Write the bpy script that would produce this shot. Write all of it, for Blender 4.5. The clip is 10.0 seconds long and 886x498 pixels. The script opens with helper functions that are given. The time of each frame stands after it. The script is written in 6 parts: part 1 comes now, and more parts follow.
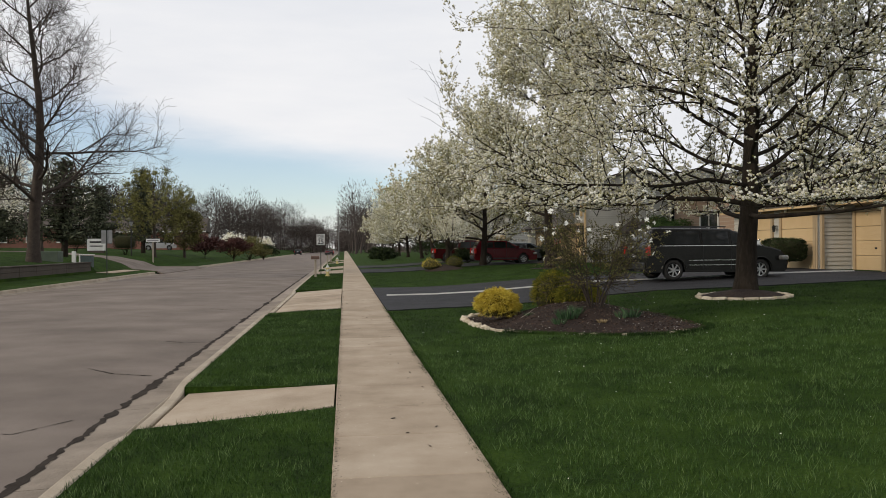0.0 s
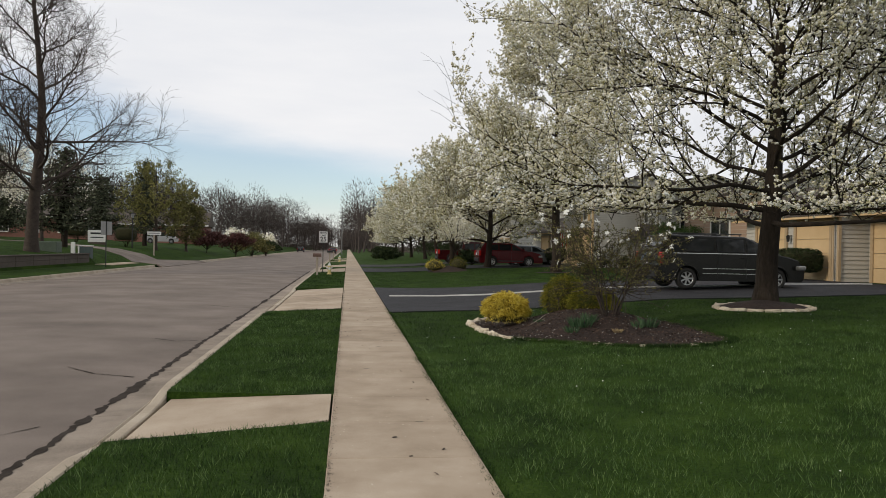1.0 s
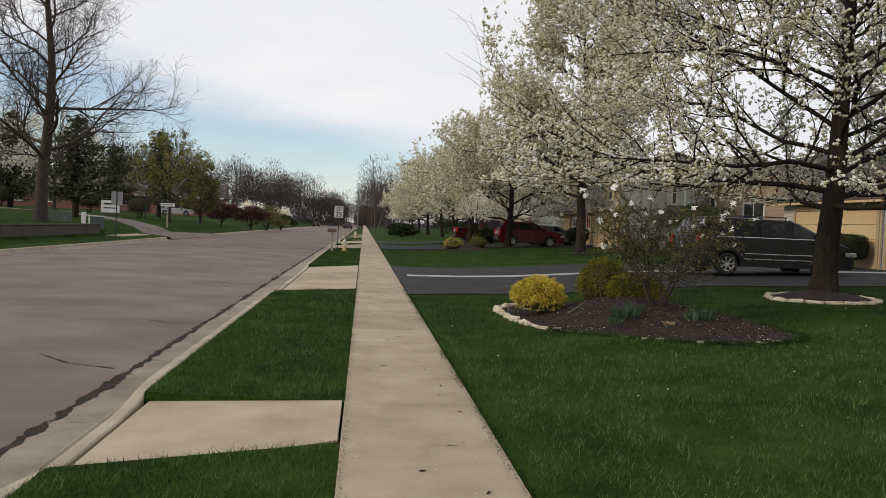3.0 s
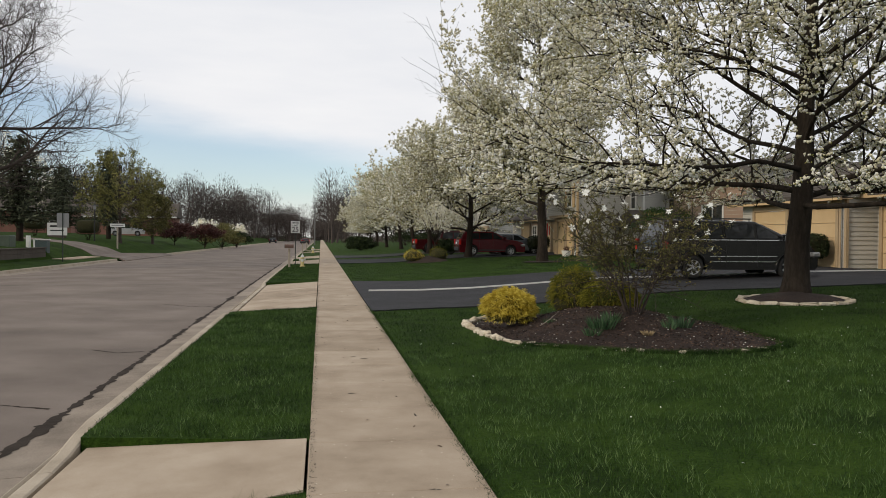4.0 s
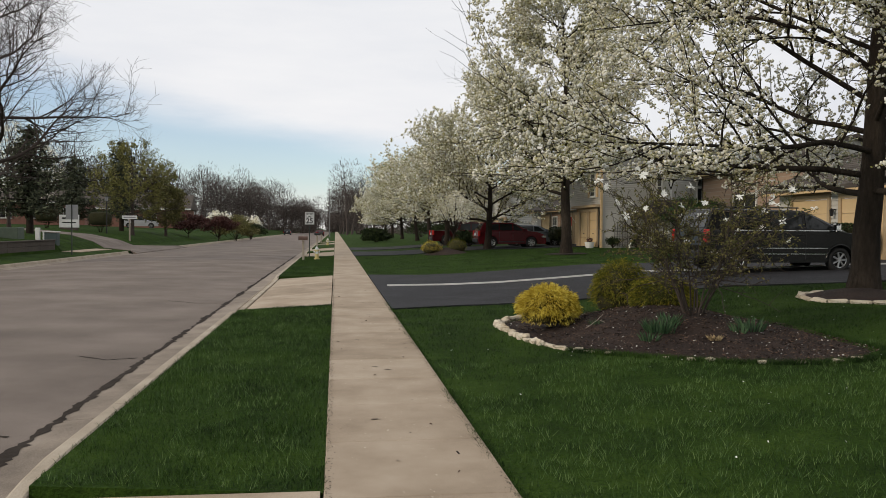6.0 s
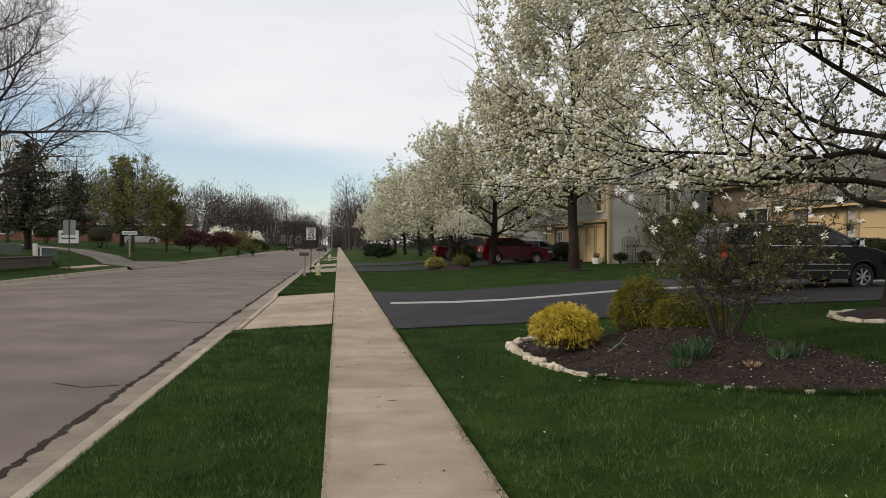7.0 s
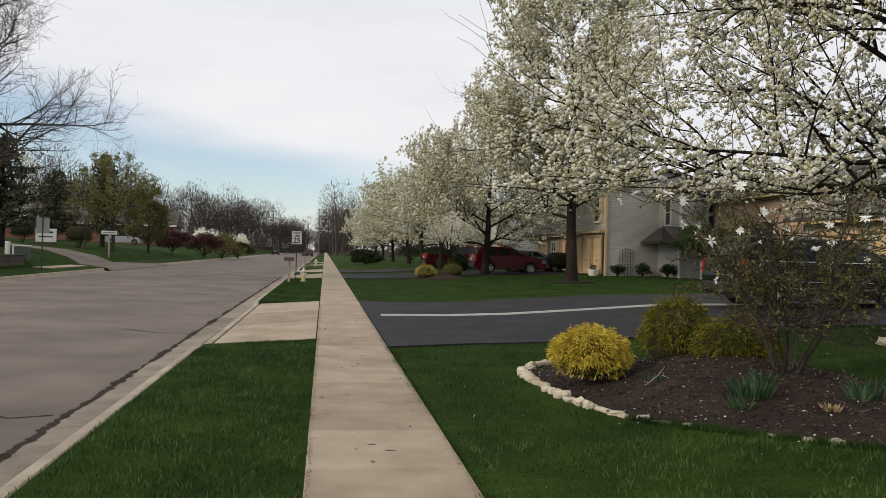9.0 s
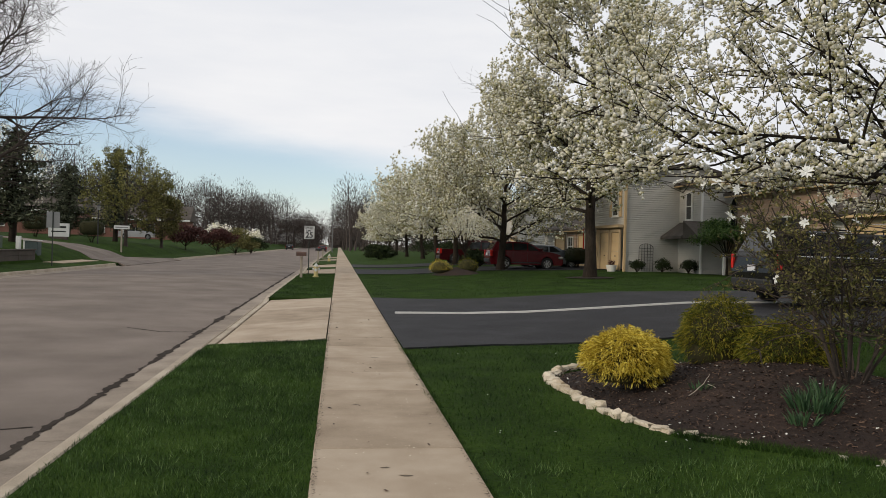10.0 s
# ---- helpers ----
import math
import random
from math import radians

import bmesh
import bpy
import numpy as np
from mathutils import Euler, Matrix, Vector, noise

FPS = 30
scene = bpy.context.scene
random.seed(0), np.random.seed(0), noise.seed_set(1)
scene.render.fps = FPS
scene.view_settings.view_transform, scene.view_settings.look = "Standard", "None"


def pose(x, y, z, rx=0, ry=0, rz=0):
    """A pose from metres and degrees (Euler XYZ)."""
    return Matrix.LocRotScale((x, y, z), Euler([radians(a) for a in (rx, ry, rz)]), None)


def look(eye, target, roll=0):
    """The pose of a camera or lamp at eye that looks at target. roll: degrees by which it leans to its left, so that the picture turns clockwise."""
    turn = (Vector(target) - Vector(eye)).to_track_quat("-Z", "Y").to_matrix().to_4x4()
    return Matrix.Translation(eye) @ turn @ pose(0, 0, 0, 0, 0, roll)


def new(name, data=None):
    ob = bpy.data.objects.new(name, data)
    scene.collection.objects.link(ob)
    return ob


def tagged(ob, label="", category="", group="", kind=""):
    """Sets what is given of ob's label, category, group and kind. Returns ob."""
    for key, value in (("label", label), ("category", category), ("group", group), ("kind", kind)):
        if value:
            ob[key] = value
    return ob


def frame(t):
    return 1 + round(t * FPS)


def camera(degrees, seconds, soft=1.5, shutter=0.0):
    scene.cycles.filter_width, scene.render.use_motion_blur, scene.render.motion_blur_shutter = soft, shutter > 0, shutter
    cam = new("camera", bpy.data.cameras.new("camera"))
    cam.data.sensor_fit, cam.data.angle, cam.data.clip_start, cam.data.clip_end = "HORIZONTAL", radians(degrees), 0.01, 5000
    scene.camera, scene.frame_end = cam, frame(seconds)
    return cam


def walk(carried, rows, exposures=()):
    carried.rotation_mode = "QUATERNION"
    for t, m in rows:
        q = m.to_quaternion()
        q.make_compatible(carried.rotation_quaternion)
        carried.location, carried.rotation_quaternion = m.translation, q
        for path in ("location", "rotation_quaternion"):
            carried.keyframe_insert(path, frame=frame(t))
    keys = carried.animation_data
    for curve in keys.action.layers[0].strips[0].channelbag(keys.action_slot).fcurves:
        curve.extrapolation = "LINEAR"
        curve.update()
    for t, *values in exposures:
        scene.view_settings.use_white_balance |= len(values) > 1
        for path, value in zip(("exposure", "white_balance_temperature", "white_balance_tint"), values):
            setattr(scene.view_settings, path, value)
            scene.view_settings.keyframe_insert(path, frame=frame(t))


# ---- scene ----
cam = camera(58.7, 10.0, soft=0.7)
METRES, EYE, TILT, LEAN, TURN = 8.292, 1.65, 0.0, -2.7, -7.1
ROWS = [
    (0.0, 0.0, 0.0, 0.0, -0.01, -0.14, 3.13),
    (0.5, -0.0029, 0.0511, -0.0012, 1.46, -0.5, 1.82),
    (1.0, -0.0106, 0.1025, -0.0021, 0.21, -0.04, 1.53),
    (1.5, -0.0159, 0.1529, -0.0023, 0.3, -0.65, 2.59),
    (2.0, -0.0227, 0.2034, -0.0033, 2.24, -1.77, 0.56),
    (3.5, -0.0441, 0.3412, -0.002, 0.13, -1.35, 0.82),
    (4.0, -0.0509, 0.3823, -0.0007, -1.72, -0.89, 2.2),
    (4.5, -0.0544, 0.4273, -0.001, -1.25, -0.68, 1.74),
    (5.0, -0.0617, 0.4761, -0.0017, -0.98, -1.07, 0.6),
    (5.5, -0.0714, 0.5214, -0.0015, -0.86, -1.85, 2.11),
    (7.0, -0.0855, 0.6782, -0.0018, -0.49, -0.32, 2.37),
    (7.5, -0.0922, 0.7311, -0.0012, 0.41, -1.15, 0.34),
    (8.0, -0.1016, 0.7788, 0.0003, -1.67, -0.63, 2.26),
    (8.5, -0.1068, 0.8315, 0.0005, -0.96, -0.34, 2.04),
    (9.0, -0.1121, 0.8875, -0.0005, -1.44, 0.21, 1.04),
    (9.5, -0.1161, 0.9393, -0.0013, -2.42, -0.67, 1.94),
    (10.0, -0.1187, 0.9917, -0.0007, -0.45, -0.13, 1.0),
]
walk(cam, [(t, pose(0, 0, EYE, TILT, LEAN, TURN) @ pose(METRES * x, METRES * y, METRES * z, 90 + pitch, roll, yaw)) for t, x, y, z, yaw, pitch, roll in ROWS])

# ---- world, sun, exposure ----
SUN_EL, SUN_AZ = 24.0, 200.0      # degrees; azimuth counted from +x towards +y
world = bpy.data.worlds.new("sky")
scene.world = world
world.use_nodes = True


def nodes_of(tree):
    tree.nodes.clear()

    def add(kind, **values):
        n = tree.nodes.new(kind)
        for key, value in values.items():
            if key in ("noise_dimensions", "operation", "blend_type", "data_type", "sky_type", "feature", "interpolation_type", "clamp", "use_clamp"):
                if key == "operation":
                    n.operation = value
                elif key == "blend_type":
                    n.blend_type = value
                elif key == "data_type":
                    n.data_type = value
                elif key == "sky_type":
                    n.sky_type = value
                elif key == "feature":
                    n.feature = value
                elif key == "use_clamp":
                    n.use_clamp = value
                elif key == "interpolation_type":
                    n.interpolation_type = value
            else:
                n.inputs[key.replace("_", " ")].default_value = value
        return n

    def link(a, out, b, into):
        tree.links.new(a.outputs[out], b.inputs[into])

    return add, link


add, link = nodes_of(world.node_tree)
sky = add("ShaderNodeTexSky", sky_type="NISHITA")
sky.sun_disc, sky.sun_elevation, sky.sun_rotation = False, radians(SUN_EL), radians(90 - SUN_AZ)
sky.air_density, sky.dust_density, sky.ozone_density = 1.0, 0.2, 3.0
sky_level = add("ShaderNodeVectorMath", operation="SCALE")
sky_level.inputs["Scale"].default_value = 0.14
link(sky, 0, sky_level, 0)
# a sheet of high cloud that ends a few degrees above the horizon ahead
co = add("ShaderNodeTexCoord")
sep = add("ShaderNodeSeparateXYZ")
link(co, "Generated", sep, 0)
stretch = add("ShaderNodeMapping")
stretch.inputs["Scale"].default_value = (1.0, 1.0, 5.0)
link(co, "Generated", stretch, 0)
wisps = add("ShaderNodeTexNoise", Scale=2.2, Detail=6.0, Roughness=0.55)
link(stretch, 0, wisps, "Vector")
edge = add("ShaderNodeMath", operation="MULTIPLY_ADD")       # z + 0.16 x
edge.inputs[1].default_value = 0.16
link(sep, "X", edge, 0)
link(sep, "Z", edge, 2)
ragged = add("ShaderNodeMath", operation="MULTIPLY_ADD")
ragged.inputs[1].default_value = 0.085
link(wisps, 0, ragged, 0)
link(edge, 0, ragged, 2)
cover = add("ShaderNodeMapRange", interpolation_type="SMOOTHSTEP")
cover.inputs["From Min"].default_value, cover.inputs["From Max"].default_value = 0.127, 0.190
cover.inputs["To Min"].default_value, cover.inputs["To Max"].default_value = 0.28, 1.0
link(ragged, 0, cover, 0)
haze = add("ShaderNodeMapRange", interpolation_type="SMOOTHSTEP")
haze.inputs["From Min"].default_value, haze.inputs["From Max"].default_value = 0.0, 0.10
haze.inputs["To Min"].default_value, haze.inputs["To Max"].default_value = 0.75, 0.0
link(sep, "Z", haze, 0)
thick = add("ShaderNodeMath", operation="MAXIMUM")
link(cover, 0, thick, 0)
link(haze, 0, thick, 1)
tone = add("ShaderNodeValToRGB")
tone.color_ramp.elements[0].position, tone.color_ramp.elements[0].color = 0.3, (0.78, 0.80, 0.85, 1)
tone.color_ramp.elements[1].position, tone.color_ramp.elements[1].color = 0.7, (0.94, 0.935, 0.945, 1)
link(wisps, 0, tone, 0)
both = add("ShaderNodeMix", data_type="RGBA")
link(thick, 0, both, 0)
tree_links = world.node_tree.links
tree_links.new(sky_level.outputs[0], both.inputs[6])
tree_links.new(tone.outputs[0], both.inputs[7])
bg = add("ShaderNodeBackground", Strength=0.98)
tree_links.new(both.outputs[2], bg.inputs[0])
link(bg, 0, add("ShaderNodeOutputWorld"), 0)

sun = new("sun", bpy.data.lights.new("sun", "SUN"))
sun.data.energy, sun.data.angle, sun.data.color = 1.7, radians(14), (1.0, 0.86, 0.68)
el, az = radians(SUN_EL), radians(SUN_AZ)
sun.matrix_world = look((0, 0, 40), (-math.cos(el) * math.cos(az), -math.cos(el) * math.sin(az), 40 - math.sin(el)))
scene.view_settings.exposure = 0.0

# ---- materials ----


def surface(name, stops, scale=4.0, fine=60.0, rough=0.8, bump=0.3, metal=0.0, spread=0.0, island=False, size=(1, 1, 1), depth=0.01, spec=0.4, through_light=0.0, coat=0.0, pattern="noise"):
    """A two-scale material: colours run through stops with large stains and fine grain; spread varies by piece."""
    m = bpy.data.materials.new(name)
    m.use_nodes = True
    add, link = nodes_of(m.node_tree)
    where = add("ShaderNodeNewGeometry")
    mapped = add("ShaderNodeMapping")
    mapped.inputs["Scale"].default_value = size
    link(where, "Position", mapped, 0)
    big = add("ShaderNodeTexNoise", Scale=scale, Detail=5.0, Roughness=0.6)
    small = add("ShaderNodeTexNoise", Scale=fine, Detail=3.0, Roughness=0.65)
    link(mapped, 0, big, "Vector")
    link(mapped, 0, small, "Vector")
    mixed = add("ShaderNodeMath", operation="MULTIPLY_ADD")
    mixed.inputs[1].default_value = 0.55
    link(small, 0, mixed, 0)
    half = add("ShaderNodeMath", operation="MULTIPLY_ADD")
    half.inputs[1].default_value, half.inputs[2].default_value = 0.75, -0.15
    link(big, 0, half, 0)
    link(half, 0, mixed, 2)
    last = mixed
    if spread:
        src = add("ShaderNodeNewGeometry" if island else "ShaderNodeObjectInfo")
        vary = add("ShaderNodeMath", operation="MULTIPLY_ADD")
        vary.inputs[1].default_value = spread
        link(src, "Random Per Island" if island else "Random", vary, 0)
        shift = add("ShaderNodeMath", operation="SUBTRACT")
        shift.inputs[1].default_value = spread / 2
        link(mixed, 0, shift, 0)
        link(shift, 0, vary, 2)
        last = vary
    ramp = add("ShaderNodeValToRGB")
    ramp.color_ramp.elements[0].position, ramp.color_ramp.elements[1].position = 0.25, 0.75
    ramp.color_ramp.elements[0].color, ramp.color_ramp.elements[1].color = (*stops[0], 1), (*stops[-1], 1)
    for i, colour in enumerate(stops[1:-1]):
        ramp.color_ramp.elements.new(0.25 + 0.5 * (i + 1) / (len(stops) - 1)).color = (*colour, 1)
    link(last, 0, ramp, 0)
    p = add("ShaderNodeBsdfPrincipled", Roughness=rough, Metallic=metal)
    p.inputs["Specular IOR Level"].default_value = spec
    p.inputs["Coat Weight"].default_value = coat
    p.inputs["Coat Roughness"].default_value = 0.04
    link(ramp, 0, p, "Base Color")
    if bump:
        b = add("ShaderNodeBump", Strength=bump, Distance=depth)
        link(small, 0, b, "Height")
        link(b, 0, p, "Normal")
    out = add("ShaderNodeOutputMaterial")
    if through_light:
        t = add("ShaderNodeBsdfTranslucent")
        link(ramp, 0, t, 0)
        mix = add("ShaderNodeMixShader", Fac=through_light)
        link(p, 0, mix, 1)
        link(t, 0, mix, 2)
        link(mix, 0, out, 0)
    else:
        link(p, 0, out, 0)
    return m


def glass(name, tint=(0.6, 0.65, 0.65), rough=0.02):
    m = bpy.data.materials.new(name)
    m.use_nodes = True
    p = m.node_tree.nodes["Principled BSDF"]
    p.inputs["Base Color"].default_value = (*tint, 1)
    p.inputs["Roughness"].default_value = rough
    p.inputs["Transmission Weight"].default_value = 1.0
    p.inputs["IOR"].default_value = 1.45
    return m


M = dict(
    soil=surface("lawn_turf", [(0.009, 0.021, 0.003), (0.023, 0.049, 0.005), (0.052, 0.090, 0.012)], 0.9, 30, 0.95, 0.9, depth=0.05, spec=0.1),
    blade=surface("grass_blade", [(0.005, 0.015, 0.002), (0.019, 0.050, 0.005), (0.058, 0.110, 0.016)], 0.9, 5, 0.7, 0, spread=0.4, island=True, spec=0.25, through_light=0.25),
    tuft=surface("light_grass_blade", [(0.024, 0.060, 0.009), (0.055, 0.110, 0.020), (0.15, 0.22, 0.07)], 1.5, 9, 0.6, 0, spread=0.6, island=True, spec=0.3, through_light=0.2),
    asphalt=surface("worn_asphalt_road", [(0.090, 0.073, 0.060), (0.163, 0.133, 0.112), (0.245, 0.205, 0.174)], 0.45, 160, 0.9, 0.5, depth=0.006, spec=0.25),
    drive=surface("sealed_asphalt", [(0.008, 0.008, 0.010), (0.018, 0.018, 0.021), (0.040, 0.040, 0.044)], 0.9, 45, 0.85, 0.8, depth=0.012, spec=0.3),
    tar=surface("tar_crack", [(0.022, 0.018, 0.015), (0.060, 0.050, 0.042)], 3, 60, 0.95, 0.3, depth=0.003, spec=0.05),
    concrete=surface("weathered_concrete", [(0.215, 0.165, 0.115), (0.345, 0.275, 0.202), (0.45, 0.375, 0.29)], 1.3, 170, 0.9, 0.45, spread=0.16, depth=0.004, spec=0.25),
    kerb=surface("kerb_concrete", [(0.22, 0.18, 0.135), (0.36, 0.305, 0.235), (0.47, 0.41, 0.33)], 1.5, 90, 0.9, 0.4, spread=0.15, depth=0.004, spec=0.25),
    gutter=surface("gutter_concrete", [(0.12, 0.098, 0.078), (0.235, 0.195, 0.155), (0.33, 0.28, 0.23)], 1.5, 90, 0.9, 0.4, spread=0.15, depth=0.004, spec=0.25),
    joint=surface("joint_dirt", [(0.07, 0.055, 0.04), (0.14, 0.11, 0.08)], 3, 60, 0.95, 0.3),
    mulch=surface("bark_mulch", [(0.009, 0.005, 0.004), (0.022, 0.012, 0.008), (0.045, 0.025, 0.017)], 2, 40, 0.95, 0.8, depth=0.03),
    chip=surface("bark_chip", [(0.009, 0.005, 0.004), (0.028, 0.015, 0.010), (0.11, 0.068, 0.046)], 3, 30, 0.9, 0, spread=0.8, island=True),
    limestone=surface("pale_limestone", [(0.34, 0.275, 0.185), (0.53, 0.455, 0.345), (0.68, 0.62, 0.51)], 5, 45, 0.9, 0.6, spread=0.25, depth=0.01),
    bark=surface("grey_brown_bark", [(0.010, 0.008, 0.006), (0.026, 0.020, 0.015), (0.052, 0.041, 0.031)], 3, 22, 0.95, 1.0, size=(1, 1, 0.25), depth=0.04, spec=0.15),
    twig=surface("dark_twig", [(0.032, 0.025, 0.021), (0.085, 0.068, 0.057)], 3, 22, 0.9, 0, spec=0.15),
    petal=surface("white_blossom", [(0.66, 0.62, 0.42), (0.86, 0.83, 0.70), (0.95, 0.94, 0.90)], 0.6, 6, 0.8, 0, spread=0.6, island=True, spec=0.15, through_light=0.36),
    spring=surface("young_leaf", [(0.16, 0.17, 0.040), (0.30, 0.30, 0.085), (0.46, 0.43, 0.17)], 0.6, 6, 0.7, 0, spread=0.6, island=True, spec=0.2, through_light=0.35),
    bud=surface("yellow_green_bud", [(0.085, 0.085, 0.022), (0.17, 0.165, 0.045), (0.30, 0.28, 0.10)], 0.6, 6, 0.7, 0, spread=0.6, island=True, spec=0.2, through_light=0.3),
    fir=surface("soft_green_needles", [(0.030, 0.062, 0.018), (0.070, 0.125, 0.032), (0.125, 0.185, 0.060)], 1.5, 9, 0.8, 0, spread=0.6, island=True, spec=0.15, through_light=0.15),
    olive=surface("bronze_green_leaf", [(0.060, 0.062, 0.018), (0.125, 0.122, 0.036), (0.21, 0.18, 0.065)], 1.5, 9, 0.6, 0, spread=0.7, island=True, spec=0.25, through_light=0.25),
    star=surface("star_petal", [(0.82, 0.82, 0.76), (0.90, 0.90, 0.87)], 4, 20, 0.7, 0, through_light=0.3),
    gold=surface("gold_cypress", [(0.26, 0.18, 0.014), (0.56, 0.43, 0.045), (0.80, 0.67, 0.14)], 2.5, 12, 0.8, 0, spread=0.6, island=True, spec=0.15, through_light=0.2),
    moss=surface("green_cypress", [(0.045, 0.060, 0.009), (0.115, 0.122, 0.016), (0.28, 0.235, 0.028)], 2.5, 12, 0.8, 0, spread=0.6, island=True, spec=0.15, through_light=0.2),
    # near-black: the shade inside dense foliage, put into the colour
    inner=surface("shaded_shrub_inside", [(0.020, 0.020, 0.008), (0.045, 0.040, 0.012)], 6, 30, 0.95, 0.5),
    bulb=surface("bulb_leaf", [(0.018, 0.048, 0.018), (0.038, 0.085, 0.032), (0.07, 0.13, 0.055)], 3, 20, 0.6, 0, spread=0.5, island=True, through_light=0.2),
    evergreen=surface("dark_evergreen", [(0.034, 0.040, 0.028), (0.070, 0.080, 0.050), (0.125, 0.135, 0.085)], 1.0, 8, 0.9, 0, spread=0.6, island=True, spec=0.1),
    hedge=surface("clipped_yew", [(0.010, 0.016, 0.007), (0.022, 0.034, 0.012), (0.040, 0.055, 0.020)], 3, 20, 0.9, 0, spread=0.6, island=True, spec=0.15),
    maroon=surface("maroon_leaf", [(0.040, 0.014, 0.012), (0.085, 0.030, 0.024)], 1.0, 8, 0.8, 0, spread=0.6, island=True, through_light=0.2),
    # paler than the near twigs: distance haze is mixed into this colour
    farwood=surface("hazed_bare_twigs", [(0.055, 0.045, 0.040), (0.105, 0.088, 0.080)], 0.5, 5, 0.95, 0, spread=0.5, island=True, spec=0.05),
)


# ---- builders ----


def mesh_from(name, verts, faces, mats, index=None, smooth=False):
    """verts (n,3); faces (m,3) or (m,4) arrays, or a list of lists."""
    me = bpy.data.meshes.new(name)
    verts = np.asarray(verts, dtype=np.float32)
    if isinstance(faces, np.ndarray):
        me.vertices.add(len(verts))
        me.vertices.foreach_set("co", verts.ravel())
        n, k = faces.shape
        me.loops.add(n * k)
        me.loops.foreach_set("vertex_index", faces.astype(np.int32).ravel())
        me.polygons.add(n)
        me.polygons.foreach_set("loop_start", np.arange(0, n * k, k, dtype=np.int32))
        me.polygons.foreach_set("loop_total", np.full(n, k, dtype=np.int32))
        if index is not None:
            me.polygons.foreach_set("material_index", np.asarray(index, dtype=np.int32))
        if smooth:
            me.polygons.foreach_set("use_smooth", np.ones(n, dtype=bool))
        me.update(calc_edges=True)
    else:
        me.from_pydata([tuple(v) for v in verts], [], faces)
        if smooth:
            for p in me.polygons:
                p.use_smooth = True
        me.update()
    for m in (mats if isinstance(mats, (list, tuple)) else [mats]):
        me.materials.append(m)
    return me


def under(ob, parent, label=""):
    ob.parent = parent
    return tagged(ob, label) if label else ob


def part(name, bm, material, parent, label="", smooth=False):
    me = bpy.data.meshes.new(name)
    bmesh.ops.recalc_face_normals(bm, faces=bm.faces)
    bm.to_mesh(me)
    bm.free()
    if smooth:
        for p in me.polygons:
            p.use_smooth = True
    me.materials.append(material)
    ob = new(name, me)
    if parent is not None:
        ob.parent = parent
    if label:
        tagged(ob, label)
    return ob


def box(x0, x1, y0, y1, z0, z1, bevel=0.0, bm=None, seg=1):
    bm = bm or bmesh.new()
    made = bmesh.ops.create_cube(bm, size=1.0)["verts"]
    for v in made:
        v.co = ((x0 + x1) / 2 + v.co.x * (x1 - x0), (y0 + y1) / 2 + v.co.y * (y1 - y0), (z0 + z1) / 2 + v.co.z * (z1 - z0))
    if bevel:
        edges = list({e for v in made for e in v.link_edges})
        bmesh.ops.bevel(bm, geom=edges, offset=bevel, segments=seg, affect="EDGES", profile=0.6)
    return bm


def rod(a, b, r0, r1=None, sides=10, bm=None, caps=True):
    bm = bm or bmesh.new()
    a, b = Vector(a), Vector(b)
    made = bmesh.ops.create_cone(bm, cap_ends=caps, segments=sides, radius1=r0, radius2=r0 if r1 is None else r1, depth=(b - a).length)["verts"]
    m = Matrix.Translation((a + b) / 2) @ (b - a).to_track_quat("Z", "Y").to_matrix().to_4x4()
    bmesh.ops.transform(bm, matrix=m, verts=made)
    return bm


def prism(outline, lift, axis="y", at=(0.0, 1.0), bm=None):
    """An outline of (u, w) pairs drawn out along an axis. axis y: u is x, w is z; axis x: u is y, w is z; axis z: u is x, w is y."""
    bm = bm or bmesh.new()
    put = {"y": lambda u, w, d: (u, d, w), "x": lambda u, w, d: (d, u, w), "z": lambda u, w, d: (u, w, d)}[axis]
    a = [bm.verts.new(put(u, w, at[0])) for u, w in outline]
    b = [bm.verts.new(put(u, w, at[1])) for u, w in outline]
    bm.faces.new(a)
    bm.faces.new(list(reversed(b)))
    for i in range(len(a)):
        bm.faces.new([a[i], b[i], b[(i + 1) % len(a)], a[(i + 1) % len(a)]])
    return bm


def empty(name, at=(0, 0, 0), turn=0.0):
    ob = new(name)
    ob.empty_display_size = 0.2
    ob.matrix_basis = pose(*at, 0, 0, turn)
    return ob


PROFILE_X = [-400, -60, -40, -25, -20, -18, -17.0, -14.6, -14.27, -14.26, -0.13, -0.12, 1.08, 1.09, 3.0, 4.5, 8.7, 11.0, 15.0, 18.0, 60, 400]
PROFILE_Z = [4.0, 2.3, 1.9, 1.45, 1.0, 0.52, 0.06, -0.03, -0.04, -0.42, -0.42, -0.16, -0.16, -0.02, 0.0, 0.06, 0.36, 0.42, 0.56, 0.62, 0.8, 3.0]
BED = [(2.68, 17.85), (2.66, 16.9), (2.78, 15.6), (3.2, 14.75), (3.75, 14.2), (4.5, 13.5), (5.2, 13.05), (5.9, 12.95), (6.4, 13.3), (6.5, 14.3), (6.6, 15.8), (6.2, 17.4), (5.6, 18.5), (4.7, 18.9), (3.7, 18.75), (3.05, 18.45)]


def level(x, y=0.0):
    """The height of the open ground."""
    z = float(np.interp(x, PROFILE_X, PROFILE_Z))
    if 4.5 < y and x < -17:                       # the terrace behind the low wall
        z += max(0.0, 0.76 - z) * max(0.0, min(1.0, (-17.0 - x) / 0.1)) * max(0.0, min(1.0, (57.0 - y) / 1.5))
    return z


def mound(x, y):
    d = math.hypot((x - 4.75) / 1.9, (y - 16.0) / 2.9)
    s = max(0.0, 1 - d)
    return level(x, y) + 0.40 * s * s * (3 - 2 * s)


